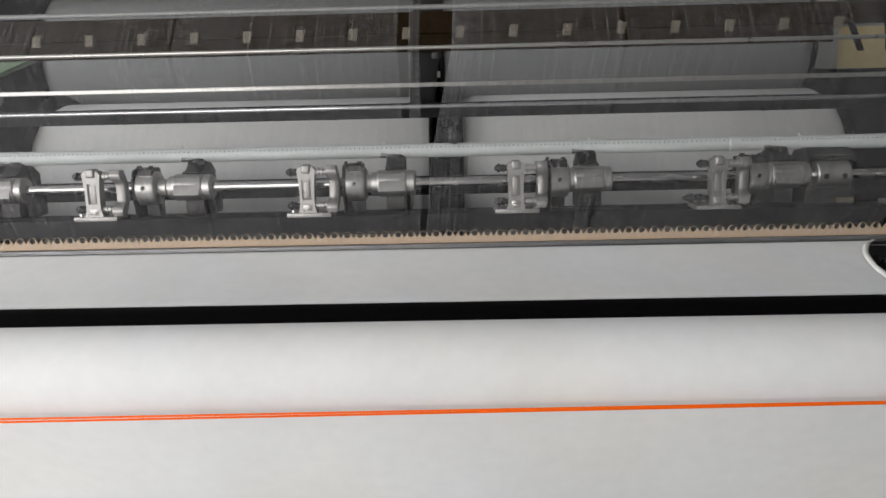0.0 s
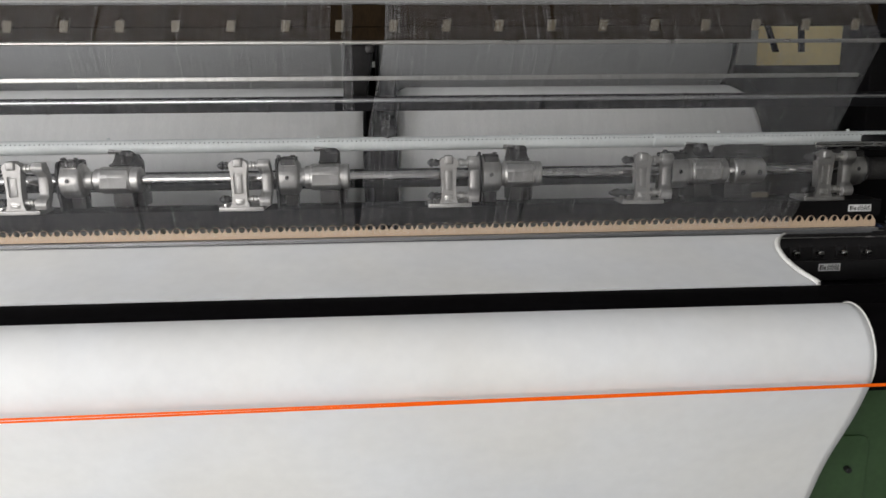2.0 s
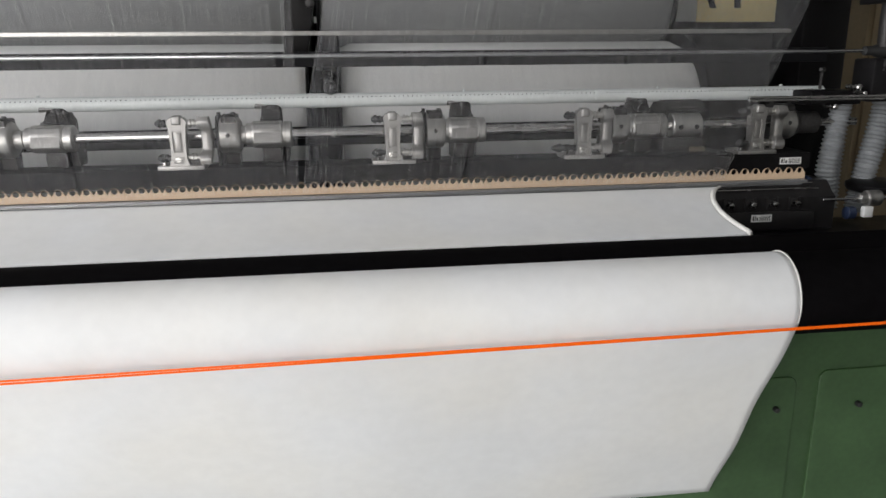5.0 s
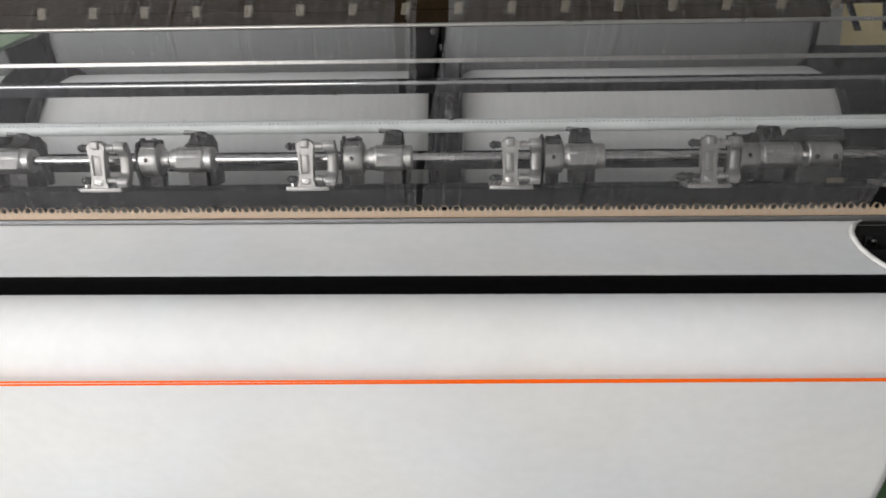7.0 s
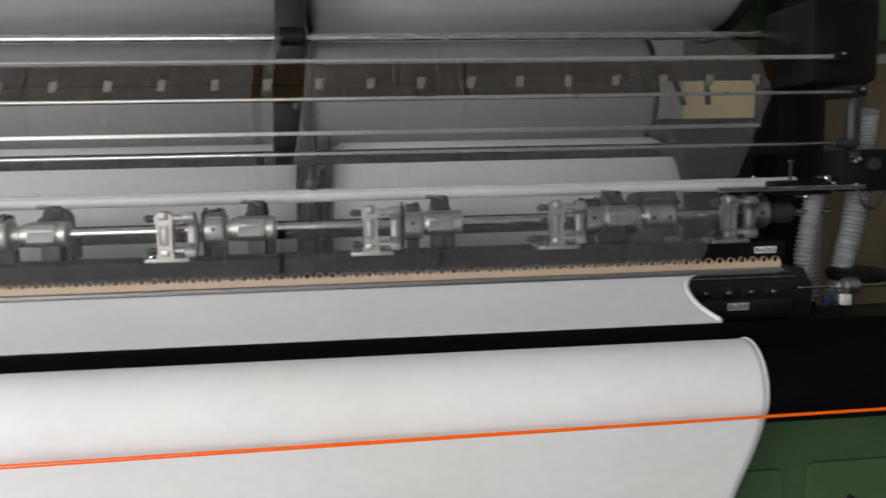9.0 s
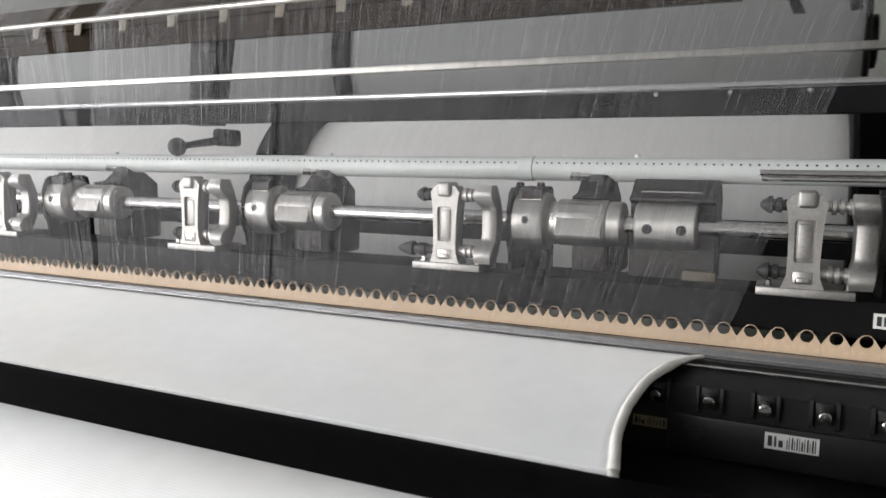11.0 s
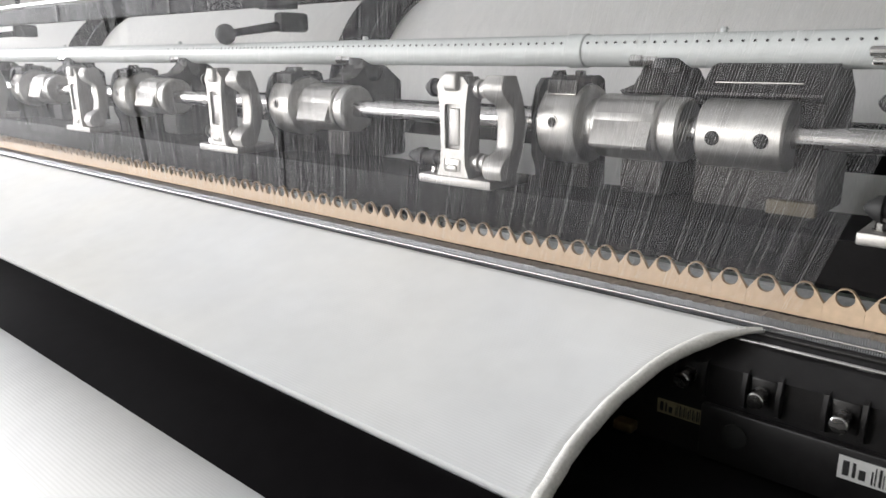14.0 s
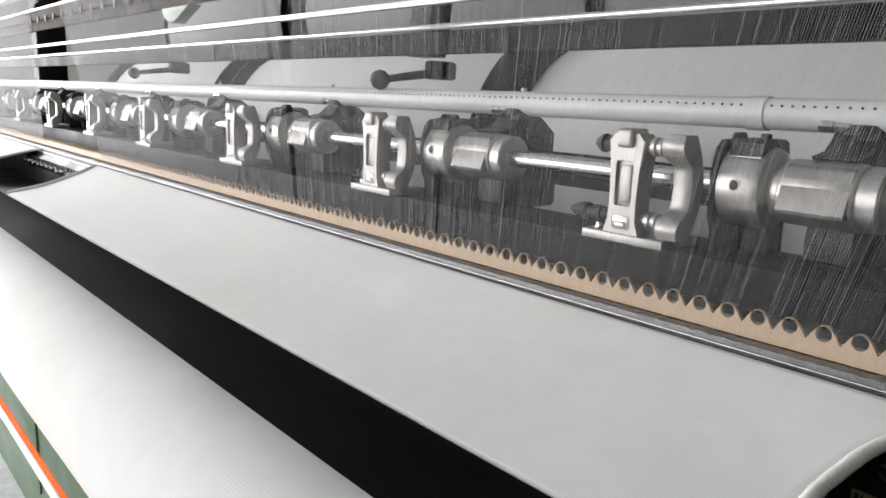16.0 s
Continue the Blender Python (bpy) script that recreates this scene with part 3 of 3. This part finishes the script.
    part("screw_hole", narrow(bm), DULL, boss, "countersunk socket screw")
    bm = B(); lathe(bm, [(0.0217, 0.0030), (0.0219, 0.0044), (0.0228, 0.0046)], 0, 0.0615, 14, "y", 0.099)
    part("socket", narrow(bm), RUBBER, boss, "dark screw socket")
    return t


BX = (-0.109, -0.490, -0.883, -1.294, -1.720, -2.108, -2.50, -2.90, -3.31)
first = bracket(BX[0])
bracket(BX[1], 1.9)
for x in BX[2:]:
    copy_thing(first, pose(x, 0, 1.0895))


# ---- hubs on the shaft, with their bearing blocks behind ----
def hub(x):
    t = thing("shaft_hub", x, SY, SZ, "turned steel hub with a flat clamped on the rocker shaft", "hub", "hubs on the shaft")
    bm = B(); lathe(bm, [(-0.046, 0.020), (-0.0445, 0.0225), (-0.034, 0.0235), (-0.033, 0.0260), (-0.030, 0.0272), (0.024, 0.0272), (0.026, 0.026), (0.0265, 0.0235), (0.029, 0.0235), (0.0295, 0.026), (0.042, 0.026), (0.044, 0.024)], 0, 0, 40)
    part("barrel", bm, TURNED, t)
    bm = B()
    extrude_x(bm, [(-0.0135, 0.0236), (-0.0180, 0.0226), (-0.0212, 0.0200), (-0.0336, -0.0124), (-0.0322, -0.0150), (-0.018, -0.0165), (-0.010, 0.010)], -0.0285, 0.0235)
    part("flat", bm, CAST, t, "bright milled flat")
    bm = B()
    blk = [(0.006, -0.056), (0.020, -0.062), (0.095, -0.062), (0.095, 0.028), (0.070, 0.046), (0.052, 0.050), (0.030, 0.050), (0.012, 0.034), (-0.012, 0.0302), (-0.012, 0.0295), (0.004, 0.020), (0.004, -0.040)]
    extrude_x(bm, [(y + (0.008 if y < 0.05 and z > 0 else 0), z) for y, z in blk], -0.017, 0.020)
    bmesh.ops.bevel(bm, geom=[e for e in bm.edges if e.calc_face_angle(0) > 0.7], offset=0.003, segments=2, affect="EDGES")
    part("bearing_block", bm, IRON, t, "dark iron bearing block")
    bm = B(); box(bm, 0.020, 0.034, 0.03, 0.09, -0.062, 0.006, 0.006)
    part("lug", bm, IRON, t)
    bm = B(); lathe(bm, [(-0.018, 0.008), (-0.015, 0.013), (0.000, 0.014), (0.004, 0.019), (0.018, 0.018), (0.022, 0.012)], 0.050, 0.044, 20)
    part("cap_lobe", bm, IRON, t)
    bm = B(); lathe(bm, [(0.048, 0.016), (0.056, 0.016), (0.0565, 0.011), (0.064, 0.012), (0.069, 0.010), (0.071, 0.005)], 0.045, 0, 18, "z", 0.004)
    part("top_knob", bm, RUBBER, t, "black knob on the bearing block")
    bm = B(); lathe(bm, [(-0.030, 0.0035), (-0.028, 0.0055), (-0.018, 0.0055), (-0.0175, 0.004), (-0.004, 0.004)], 0.035, 0.054, 6)
    part("set_screw", bm, STEEL, t)
    return t


h0 = hub(BX[1] + 0.153)
for x in (BX[2] + 0.152, BX[3] + 0.167, BX[4] + 0.177, BX[5] + 0.178, BX[6] + 0.17, BX[7] + 0.17):
    copy_thing(h0, pose(x, SY, SZ))
t = thing("shaft_coupling", -0.246, SY, SZ, "turned steel coupling with two screw holes on the shaft", "coupling")
bm = B(); lathe(bm, [(-0.033, 0.024), (-0.031, 0.0262), (0.031, 0.0262), (0.033, 0.024)], 0, 0, 40)
bar = part("barrel", bm, TURNED, t)
for x in (-0.018, 0.018):
    bm = B(); lathe(bm, [(-0.0275, 0.0048), (-0.0264, 0.0056), (-0.022, 0.0056)], 0, -0.002, 16, "y", x)
    part("screw_hole", bm, RUBBER, bar, "dark socket screw hole")
bm = B()
extrude_x(bm, [(0.006, -0.062), (0.09, -0.062), (0.09, 0.030), (0.066, 0.050), (0.046, 0.054), (0.024, 0.050), (0.006, 0.034), (-0.004, 0.031), (-0.004, 0.0288), (0.008, 0.024)], -0.042, 0.050)
bmesh.ops.bevel(bm, geom=[e for e in bm.edges if e.calc_face_angle(0) > 0.3], offset=0.006, segments=3, affect="EDGES")
part("bearing_block", bm, IRON, t, "dark iron bearing block")
bm = B(); box(bm, -0.030, 0.034, 0.0035, 0.0058, 0.0379, 0.0386)
part("joint_line", bm, TURNED, t, "bright joint line of the block")
bm = B(); box(bm, 0.018, 0.054, -0.001, 0.0065, -0.076, -0.048, 0.002)
plate = part("pale_plate", bm, TABM, t, "small pale grey plate under the block")
bm = B(); box(bm, 0.042, 0.057, -0.007, -0.0015, -0.077, -0.061, 0.003)
part("blue_clip", bm, PALEBLUE, plate, "pale blue plastic clip")
# coupling at the shaft's right end
t = thing("shaft_coupling", 0.02, SY, SZ, "dark turned bell-shaped coupling at the shaft's end", "coupling")
bm = B(); lathe(bm, [(-0.055, 0.012), (-0.052, 0.020), (-0.030, 0.021), (-0.026, 0.030), (-0.018, 0.033), (-0.012, 0.030), (-0.008, 0.024), (0.040, 0.024), (0.044, 0.016), (0.050, 0.012)], 0, 0, 36)
part("barrel", bm, IRON, t)

# ---- perforated tube ----
TY, TZ, TR = 0.105, 1.2105, 0.0145
bm = B(); rod(bm, -4.4, 0.102, TY, TZ, TR, 32)
tube = solid("air_tube", bm, TUBEPAINT, "pale painted air tube with a row of fine holes", "tube")
hole = B()
lathe(hole, [(-0.0003, 0.0014), (0.0004, 0.0013)], 0, 0, 6, "y")
hole_mesh = mesh_of("air_hole", hole, RUBBER)
for k in range(262):
    x = 0.088 - 0.0094 * k
    ob = new("air_hole", hole_mesh)
    ob.parent = tube
    ob.matrix_basis = Matrix.Translation((x, TY - TR * math.cos(radians(29)), TZ + TR * math.sin(radians(29)))) @ pose(0, 0, 0, -29, 0, 0)
for x in (0.0, -0.29, -0.722, -1.147, -1.575, -2.0):
    bm = B(); lathe(bm, [(TZ + 0.011, 0.0035), (TZ + 0.0155, 0.003), (TZ + 0.0165, 0.0038), (TZ + 0.0185, 0.0028)], TY, 0, 8, "z", x)
    part("nipple", bm, TUBEPAINT, tube)
bm = B(); lathe(bm, [(-0.436, TR), (-0.435, TR + 0.0012), (-0.417, TR + 0.0012), (-0.416, TR)], TY, TZ, 32)
part("sleeve", bm, TUBEPAINT, tube, "joint sleeve")

# ---- rods above the tube ----
RODS = (("lease_rod", -4.4, 0.16, -0.050, 1.4055, 0.0036, ROD, "bright steel lease rod across the warp"),
        ("lease_rod", -4.4, 0.14, 0.020, 1.486, 0.0048, LEASE, "pale lease rod across the warp"),
        ("tie_rod", -4.4, 0.20, 0.055, 1.3005, 0.0040, CHROME, "bright thin steel rod before the dark rail"),
        ("clamp_rod", -0.152, 0.180, -0.030, 1.209, 0.0030, STEEL, "short polished steel rod beside the tube"),
        ("clamp_rod", -0.150, 0.180, -0.030, 1.2035, 0.0024, STEEL, "short polished steel rod beside the tube"))
for nm, a, b, y, z, r, mat, lab in RODS:
    bm = B(); rod(bm, a, b, y, z, r, 20)
    solid(nm, bm, mat, lab, "rod")
for a, b in ((-3.4, -2.38), (-2.33, -1.085), (-1.035, 0.17)):
    bm = B(); rod(bm, a, b, 0.25, 1.566, 0.010, 24)
    solid("tie_rod", bm, STEEL, "thick steel tie rod below the upper warp beam", "rod")
bm = B(); box(bm, -4.4, 0.14, 0.155, 0.175, 1.277, 1.309, 0.002)
rl = solid("dark_rail", bm, BLACKBAR, "dark steel rail behind the tube", "rail")
for k in range(7):
    x = 0.06 - 0.085 * k
    if k < 5:
        bm = B(); lathe(bm, [(0.150, 0.002), (0.151, 0.003), (0.156, 0.003)], 0, 1.303, 8, "y", x)
        part("rivet", bm, STEEL, rl)
for x in (-1.710, -1.256, -0.802, -0.348):
    bm = B(); box(bm, x - 0.004, x + 0.004, 0.1515, 0.1545, 1.276, 1.310, 0.001)
    part("joint_strip", bm, BLACK, rl, "black joint strip")
bm = B(); box(bm, -4.4, 0.02, 0.118, 0.130, 1.3405, 1.3495, 0.001)
solid("flat_bar", bm, TURNED, "flat pale steel bar across the machine", "bar")
bm = B(); box(bm, -4.4, 0.20, 0.19, 0.21, 1.4545, 1.500, 0.003)
board = solid("guide_board", bm, BROWN, "dark brown guide board with small pale tabs", "board")
bm = B(); box(bm, -4.4, -0.19, 0.195, 0.208, 1.418, 1.4540, 0.001)
part("lower_strip", bm, BROWN, board)
for k in range(35):
    x = 0.1595 - 0.1145 * k
    bm = B(); extrude_y(bm, [(x - 0.011, 1.444), (x + 0.006, 1.444), (x + 0.011, 1.468), (x - 0.008, 1.468)][::-1], 0.186, 0.190, 0.0008)
    part("tab", bm, TABM, board, "small pale tab")


# ---- warp beams ----
def warp_beam(x0, x1, y, z, r, label, mat, rim=0.024):
    t = thing("warp_beam", (x0 + x1) / 2, y, z, label, "warp beam", "warp beams")
    h = (x1 - x0) / 2
    bm = B(); lathe(bm, [(-h + 0.004, r - 0.012), (-h + 0.03, r), (h - 0.03, r), (h - 0.004, r - 0.012)], 0, 0, 96)
    part("wound_yarn", bm, mat, t)
    for s in (-1, 1):
        bm = B(); lathe(bm, [(s * h - 0.005, r + rim - 0.004), (s * h - 0.003, r + rim), (s * h + 0.003, r + rim), (s * h + 0.005, r + rim - 0.004)], 0, 0, 64)
        part("flange", bm, BLACK, t, "black metal flange")
    bm = B(); rod(bm, -h - 0.03, h + 0.03, 0, 0, 0.05, 24)
    part("axle", bm, IRON, t)


LB, LG = "warp beam wound full with white yarn", "rear warp beam wound with yarn coloured grey for shade"
for x0, x1 in ((-3.15, -2.17), (-2.065, -1.06), (-0.985, -0.045)):
    warp_beam(x0, x1, 0.57, 1.11, 0.22, LB, BEAM_YARN)
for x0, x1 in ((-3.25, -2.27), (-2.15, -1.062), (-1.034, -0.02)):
    warp_beam(x0, x1, 0.84, 1.46, 0.21, LG, DEEP_SHADE_YARN, 0.006)
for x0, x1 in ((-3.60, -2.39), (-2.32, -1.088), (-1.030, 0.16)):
    warp_beam(x0, x1, 0.66, 1.97, 0.34, LB, SHADED_YARN)

# posts between the beams
post = thing("beam_post", -1.045, 0.235, 1.28, "black steel post between two warp beams", "post")
bm = B()
extrude_y(bm, [(-0.058, 0.0), (-0.008, 0.0), (0.020, 0.18), (0.030, 0.35), (0.038, 0.95), (-0.030, 0.95), (-0.036, 0.35), (-0.046, 0.18)][::-1], -0.012, 0.03, 0.003)
part("upright", bm, BLACK, post)
bm = B(); lathe(bm, [(-0.03, 0.020), (-0.026, 0.024), (0.026, 0.024), (0.03, 0.020)], 0.0, 0.286, 24)
part("rod_clamp", bm, BLACK, post, "black rod clamp")
bm = B(); lathe(bm, [(-0.034, 0.006), (-0.032, 0.010), (-0.018, 0.010)], 0, 0.13, 16, "y", 0.006)
part("pivot", bm, IRON, post)

# green bracket below the guide board
bm = B(); extrude_y(bm, [(-2.110, 1.4175), (-1.925, 1.4175), (-1.990, 1.394), (-2.035, 1.378), (-2.068, 1.380), (-2.100, 1.398)][::-1], 0.190, 0.222, 0.004)
solid("end_bracket", bm, GREEN, "green painted cast bracket under the guide board", "bracket")

# levers that point out between the warp beams
def lever(x, y, z):
    t = thing("lever", x, y, z, "black lever with a ball knob between two warp beams", "lever", "levers between the beams")
    bm = B(); bmesh.ops.create_uvsphere(bm, u_segments=20, v_segments=12, radius=0.0145)
    part("ball_knob", bm, RUBBER, t)
    bm = B(); tube_along(bm, [(0, 0, 0), (-0.004, 0.05, 0.007), (-0.008, 0.11, 0.015)], [0.005, 0.006, 0.0075], 12)
    box(bm, -0.016, 0.004, 0.095, 0.150, 0.005, 0.034, 0.006)
    part("arm", bm, BLACK, t)
    return t


levers = lever(-1.003, 0.095, 1.237)
copy_thing(levers, pose(-2.112, 0.114, 1.249))

# ---- warp yarns ----
rng = random.Random(21)


def yarn_sheet(bm, count, phase, dy, mid, half, slits, thick=0.0, stray=0.13):
    for k in range(count):
        u = (k + phase + rng.uniform(-stray, stray)) / count
        u += 0.00016 * math.sin(u * 391.0 + phase) + 0.00011 * math.sin(u * 1017.0 + 3 * phase)
        c = u - 0.5
        if any(abs(c - s) < g for s, g in slits):
            continue
        s = 1 if c > 0 else -1
        xb = mid - 0.009 + c * 2 * half
        xt = mid + c * (2 * half + 0.218) + s * 0.010
        w = rng.uniform(0.000044, 0.000072) + thick
        g = c - 0.014
        part_by = (0.042 if g > 0 else -0.014) * math.exp(-abs(g) / 0.03)
        xm = xb + (xt - xb) * 0.45 + part_by * 0.22
        xt += part_by
        pts = [(xb, -0.0075, 1.037), (xb + (xt - xb) * 0.12, -0.0125 + dy * 0.1, 1.080), (xm, -0.028 + dy * 0.45, 1.205), (xt, -0.0555 + dy, 1.4055), (xt + (xt - xb) * 0.05, 0.0132 + dy, 1.486), (xt + (xt - xb) * 0.12, 0.40, 1.64)]
        prev = None
        for x, y, z in pts:
            ring = [bm.verts.new((x + w, y, z)), bm.verts.new((x - w * 0.5, y + w * 0.87, z)), bm.verts.new((x - w * 0.5, y - w * 0.87, z))]
            if prev:
                for i in range(3):
                    bm.faces.new((prev[i], prev[(i + 1) % 3], ring[(i + 1) % 3], ring[i]))
            prev = ring


SLITS = ((0.014, 0.0017), (0.19, 0.0012), (-0.21, 0.0010))
for mid, half in ((-1.085, 0.916), (-3.47, 0.92)):
    bm = B()
    yarn_sheet(bm, 1040, 0.0, 0.0, mid, half, SLITS)
    yarn_sheet(bm, 1040, 0.5, 0.004, mid, half, SLITS)
    solid("warp_yarns", bm, YARN, "sheet of fine white warp yarns drawn down to the needles", "yarn", kind="stuff")
    bm = B()
    yarn_sheet(bm, 170, 0.3, -0.003, mid, half, SLITS, 0.00003, 0.8)
    solid("warp_yarns", bm, THICK_YARN, "thicker bright white yarns among the fine warp", "yarn", kind="stuff")


# ---- right-hand end ----
def hose(pts, r):
    bm = B()
    P = [Vector(p) for p in pts]
    dense = []
    n = len(P) - 1
    for i in range(n):
        p0, p1, p2, p3 = P[max(i - 1, 0)], P[i], P[i + 1], P[min(i + 2, n)]
        for k in range(24):
            t = k / 24
            dense.append(0.5 * ((2 * p1) + (p2 - p0) * t + (2 * p0 - 5 * p1 + 4 * p2 - p3) * t * t + (3 * p1 - p0 - 3 * p2 + p3) * t ** 3))
    out = [dense[0]]
    for a, b in zip(dense, dense[1:]):
        out.append(b)
    length, rs, pts2 = 0.0, [], []
    for k, p in enumerate(out):
        if k:
            length += (p - out[k - 1]).length
    steps = int(length / 0.0022)
    cum = [0.0]
    for a, b in zip(out, out[1:]):
        cum.append(cum[-1] + (b - a).length)
    j = 0
    for k in range(steps + 1):
        s = length * k / steps
        while j < len(cum) - 2 and cum[j + 1] < s:
            j += 1
        t = (s - cum[j]) / max(cum[j + 1] - cum[j], 1e-9)
        pts2.append(out[j].lerp(out[j + 1], t))
        rs.append(r + 0.0028 * math.cos(2 * math.pi * s / 0.0096))
    tube_along(bm, pts2, rs, 16)
    solid("corrugated_hose", bm, HOSE, "grey corrugated plastic hose at the machine's end", "hose", "hoses at the end")


hose([(0.125, 0.06, 1.20), (0.115, 0.06, 1.12), (0.105, 0.06, 1.04), (0.11, 0.06, 0.94)], 0.021)
hose([(0.17, 0.12, 1.21), (0.165, 0.12, 1.12), (0.155, 0.11, 1.05), (0.15, 0.10, 0.94)], 0.019)
hose([(0.245, 0.07, 1.37), (0.255, 0.09, 1.30), (0.245, 0.08, 1.20), (0.225, 0.07, 1.11), (0.20, 0.06, 1.02), (0.19, 0.06, 0.94)], 0.024)
bm = B(); rod(bm, 0.028, 0.45, -0.05, 0.994, 0.0032, 16)
sp = solid("spindle", bm, CHROME, "thin chrome spindle at the machine's end", "rod")
bm = B(); lathe(bm, [(0.110, 0.007), (0.112, 0.011), (0.128, 0.011), (0.129, 0.017), (0.158, 0.017), (0.160, 0.013)], -0.05, 0.994, 24)
part("collar", bm, DULL, sp, "dull steel collar")
bm = B(); box(bm, 0.118, 0.138, -0.066, -0.052, 0.955, 0.978, 0.001)
part("tag", bm, LABEL, sp, "small white paper tag")
bm = B(); lathe(bm, [(0.088, 0.010), (0.090, 0.014), (0.106, 0.014), (0.108, 0.010)], -0.045, 0.962, 20)
part("bush", bm, BLUE, sp, "dark blue plastic bush")
bm = B(); extrude_y(bm, [(0.015, 1.020), (0.085, 0.985), (0.085, 1.000), (0.025, 1.036)], 0.0, 0.06, 0.002)
solid("end_plate", bm, BLUE, "slanted dark end plate beside the strip", "plate")
bm = B(); lathe(bm, [(0.995, 0.062), (1.003, 0.066), (1.010, 0.066), (1.018, 0.05), (1.020, 0.02)], 0.03, 0, 32, "z", 0.215)
solid("hose_cup", bm, BLACK, "black round cup under a hose", "cup")
bm = B(); lathe(bm, [(0.155, 0.004), (0.157, 0.010), (0.175, 0.010), (0.19, 0.016), (0.205, 0.017), (0.215, 0.010)], 0.055, 1.3005, 20)
solid("rod_knob", bm, RUBBER, "black round knob on a rod's end", "knob")
bm = B()
tube_along(bm, [(0.165, -0.03, 1.20), (0.168, -0.035, 1.175), (0.185, -0.035, 1.158), (0.205, -0.035, 1.160), (0.222, -0.03, 1.195)], 0.004, 10)
solid("hook", bm, IRON, "bent steel hook under the arm", "hook")

# cabinet behind
cab = thing("cabinet", 1.42, 1.35, 0, "tan painted steel cabinet behind the machine", "cabinet")
bm = B(); box(bm, -0.30, 1.9, 0, 0.5, 0.0, 1.62, 0.006)
part("body", bm, CABINET, cab)
for a, b in ((-0.28, 0.30), (0.312, 1.0)):
    bm = B(); box(bm, a, b, -0.014, -0.002, 0.05, 1.60, 0.004)
    d = part("door", bm, CABINET, cab)
    for k in range(7):
        bm = B(); box(bm, a + 0.12, b - 0.10, -0.022, -0.0145, 0.80 + 0.022 * k, 0.81 + 0.022 * k, 0.002)
        part("louvre", bm, CABINET, d)
# added sheet in place of the lit yellow wall further back
card = B(); box(card, 0.20, 0.49, 0.95, 0.955, 1.395, 1.522)
solid("card", card, LIT_YELLOW, "pale yellow sheet standing in for a lit surface further back", "card")


# added rod, in place of a pale shape that is likely a cloth roll
bm = B(); rod(bm, -4.2, 0.4, -0.20, 0.285, 0.012, 16)
solid("low_rod", bm, TUBEPAINT, "white rod standing in for a pale shape low before the machine", "rail")

# straps before the yellow sheet, and fittings on the right-hand end
for xa, xb in ((-0.150, -0.126), (-0.0725, -0.0665)):
    bm = B(); extrude_y(bm, [(xa - 0.0065, 1.4540), (xb - 0.0065, 1.398), (xb + 0.0065, 1.398), (xa + 0.0065, 1.4540)], 0.200, 0.206, 0.001)
    solid("strap", bm, BLACK, "narrow black steel strap under the guide board", "strap", "straps under the board")
FIT = thing("end_fittings", 0, 0, 0, "black fittings with bright bolts at the machine's end", "fittings")
bm = B(); tube_along(bm, [(0.045, 0.03, 1.222), (0.046, 0.03, 1.262)], 0.0032, 8)
part("stud", bm, IRON, FIT, "dark steel stud")
bm = B(); lathe(bm, [(1.258, 0.004), (1.260, 0.0075), (1.265, 0.0075), (1.267, 0.005)], 0.03, 0, 6, "z", 0.046)
part("nut", bm, IRON, FIT)
bm = B(); box(bm, 0.02, 0.14, 0.02, 0.09, 1.188, 1.218, 0.004)
part("clamp_block", bm, BLACK, FIT, "black clamp block")
for x, y, z, r0 in ((0.105, -0.005, 1.226, 0.007), (0.118, -0.008, 1.214, 0.005), (0.06, 0.0, 1.186, 0.006), (0.085, 0.018, 1.205, 0.0045)):
    bm = B(); lathe(bm, [(y - 0.012, r0 * 0.6), (y - 0.010, r0), (y, r0), (y + 0.001, r0 * 0.7), (y + 0.03, r0 * 0.7)], 0, z, 12, "y", x)
    part("bolt", bm, STEEL, FIT)
for z in (1.4055, 1.486):
    bm = B(); box(bm, 0.125, 0.150, -0.065 if z < 1.45 else 0.005, 0.05, z - 0.010, z + 0.010, 0.003)
    part("rod_holder", bm, BLACK, FIT, "black rod holder")
    bm = B(); lathe(bm, [(-0.072 if z < 1.45 else -0.002, 0.003), (-0.070 if z < 1.45 else 0.0, 0.0045), (-0.064 if z < 1.45 else 0.006, 0.0045)], 0, z + 0.004, 8, "y", 0.138)
    part("screw", bm, STEEL, FIT)
bm = B(); tube_along(bm, [(0.20, 0.05, 1.40), (0.195, 0.045, 1.36), (0.20, 0.05, 1.31)], 0.016, 14)
part("dark_pipe", bm, IRON, FIT, "dull dark pipe")
bm = B(); box(bm, 0.148, 0.168, -0.0265, -0.0205, 1.268, 1.282, 0.001)
part("tag", bm, IRON, FIT, "small dark metal tag")
bm = B(); box(bm, 0.315, 0.335, -0.0235, -0.0205, 1.262, 1.280, 0.001)
part("paper_tag", bm, LABEL, FIT, "small white tag")
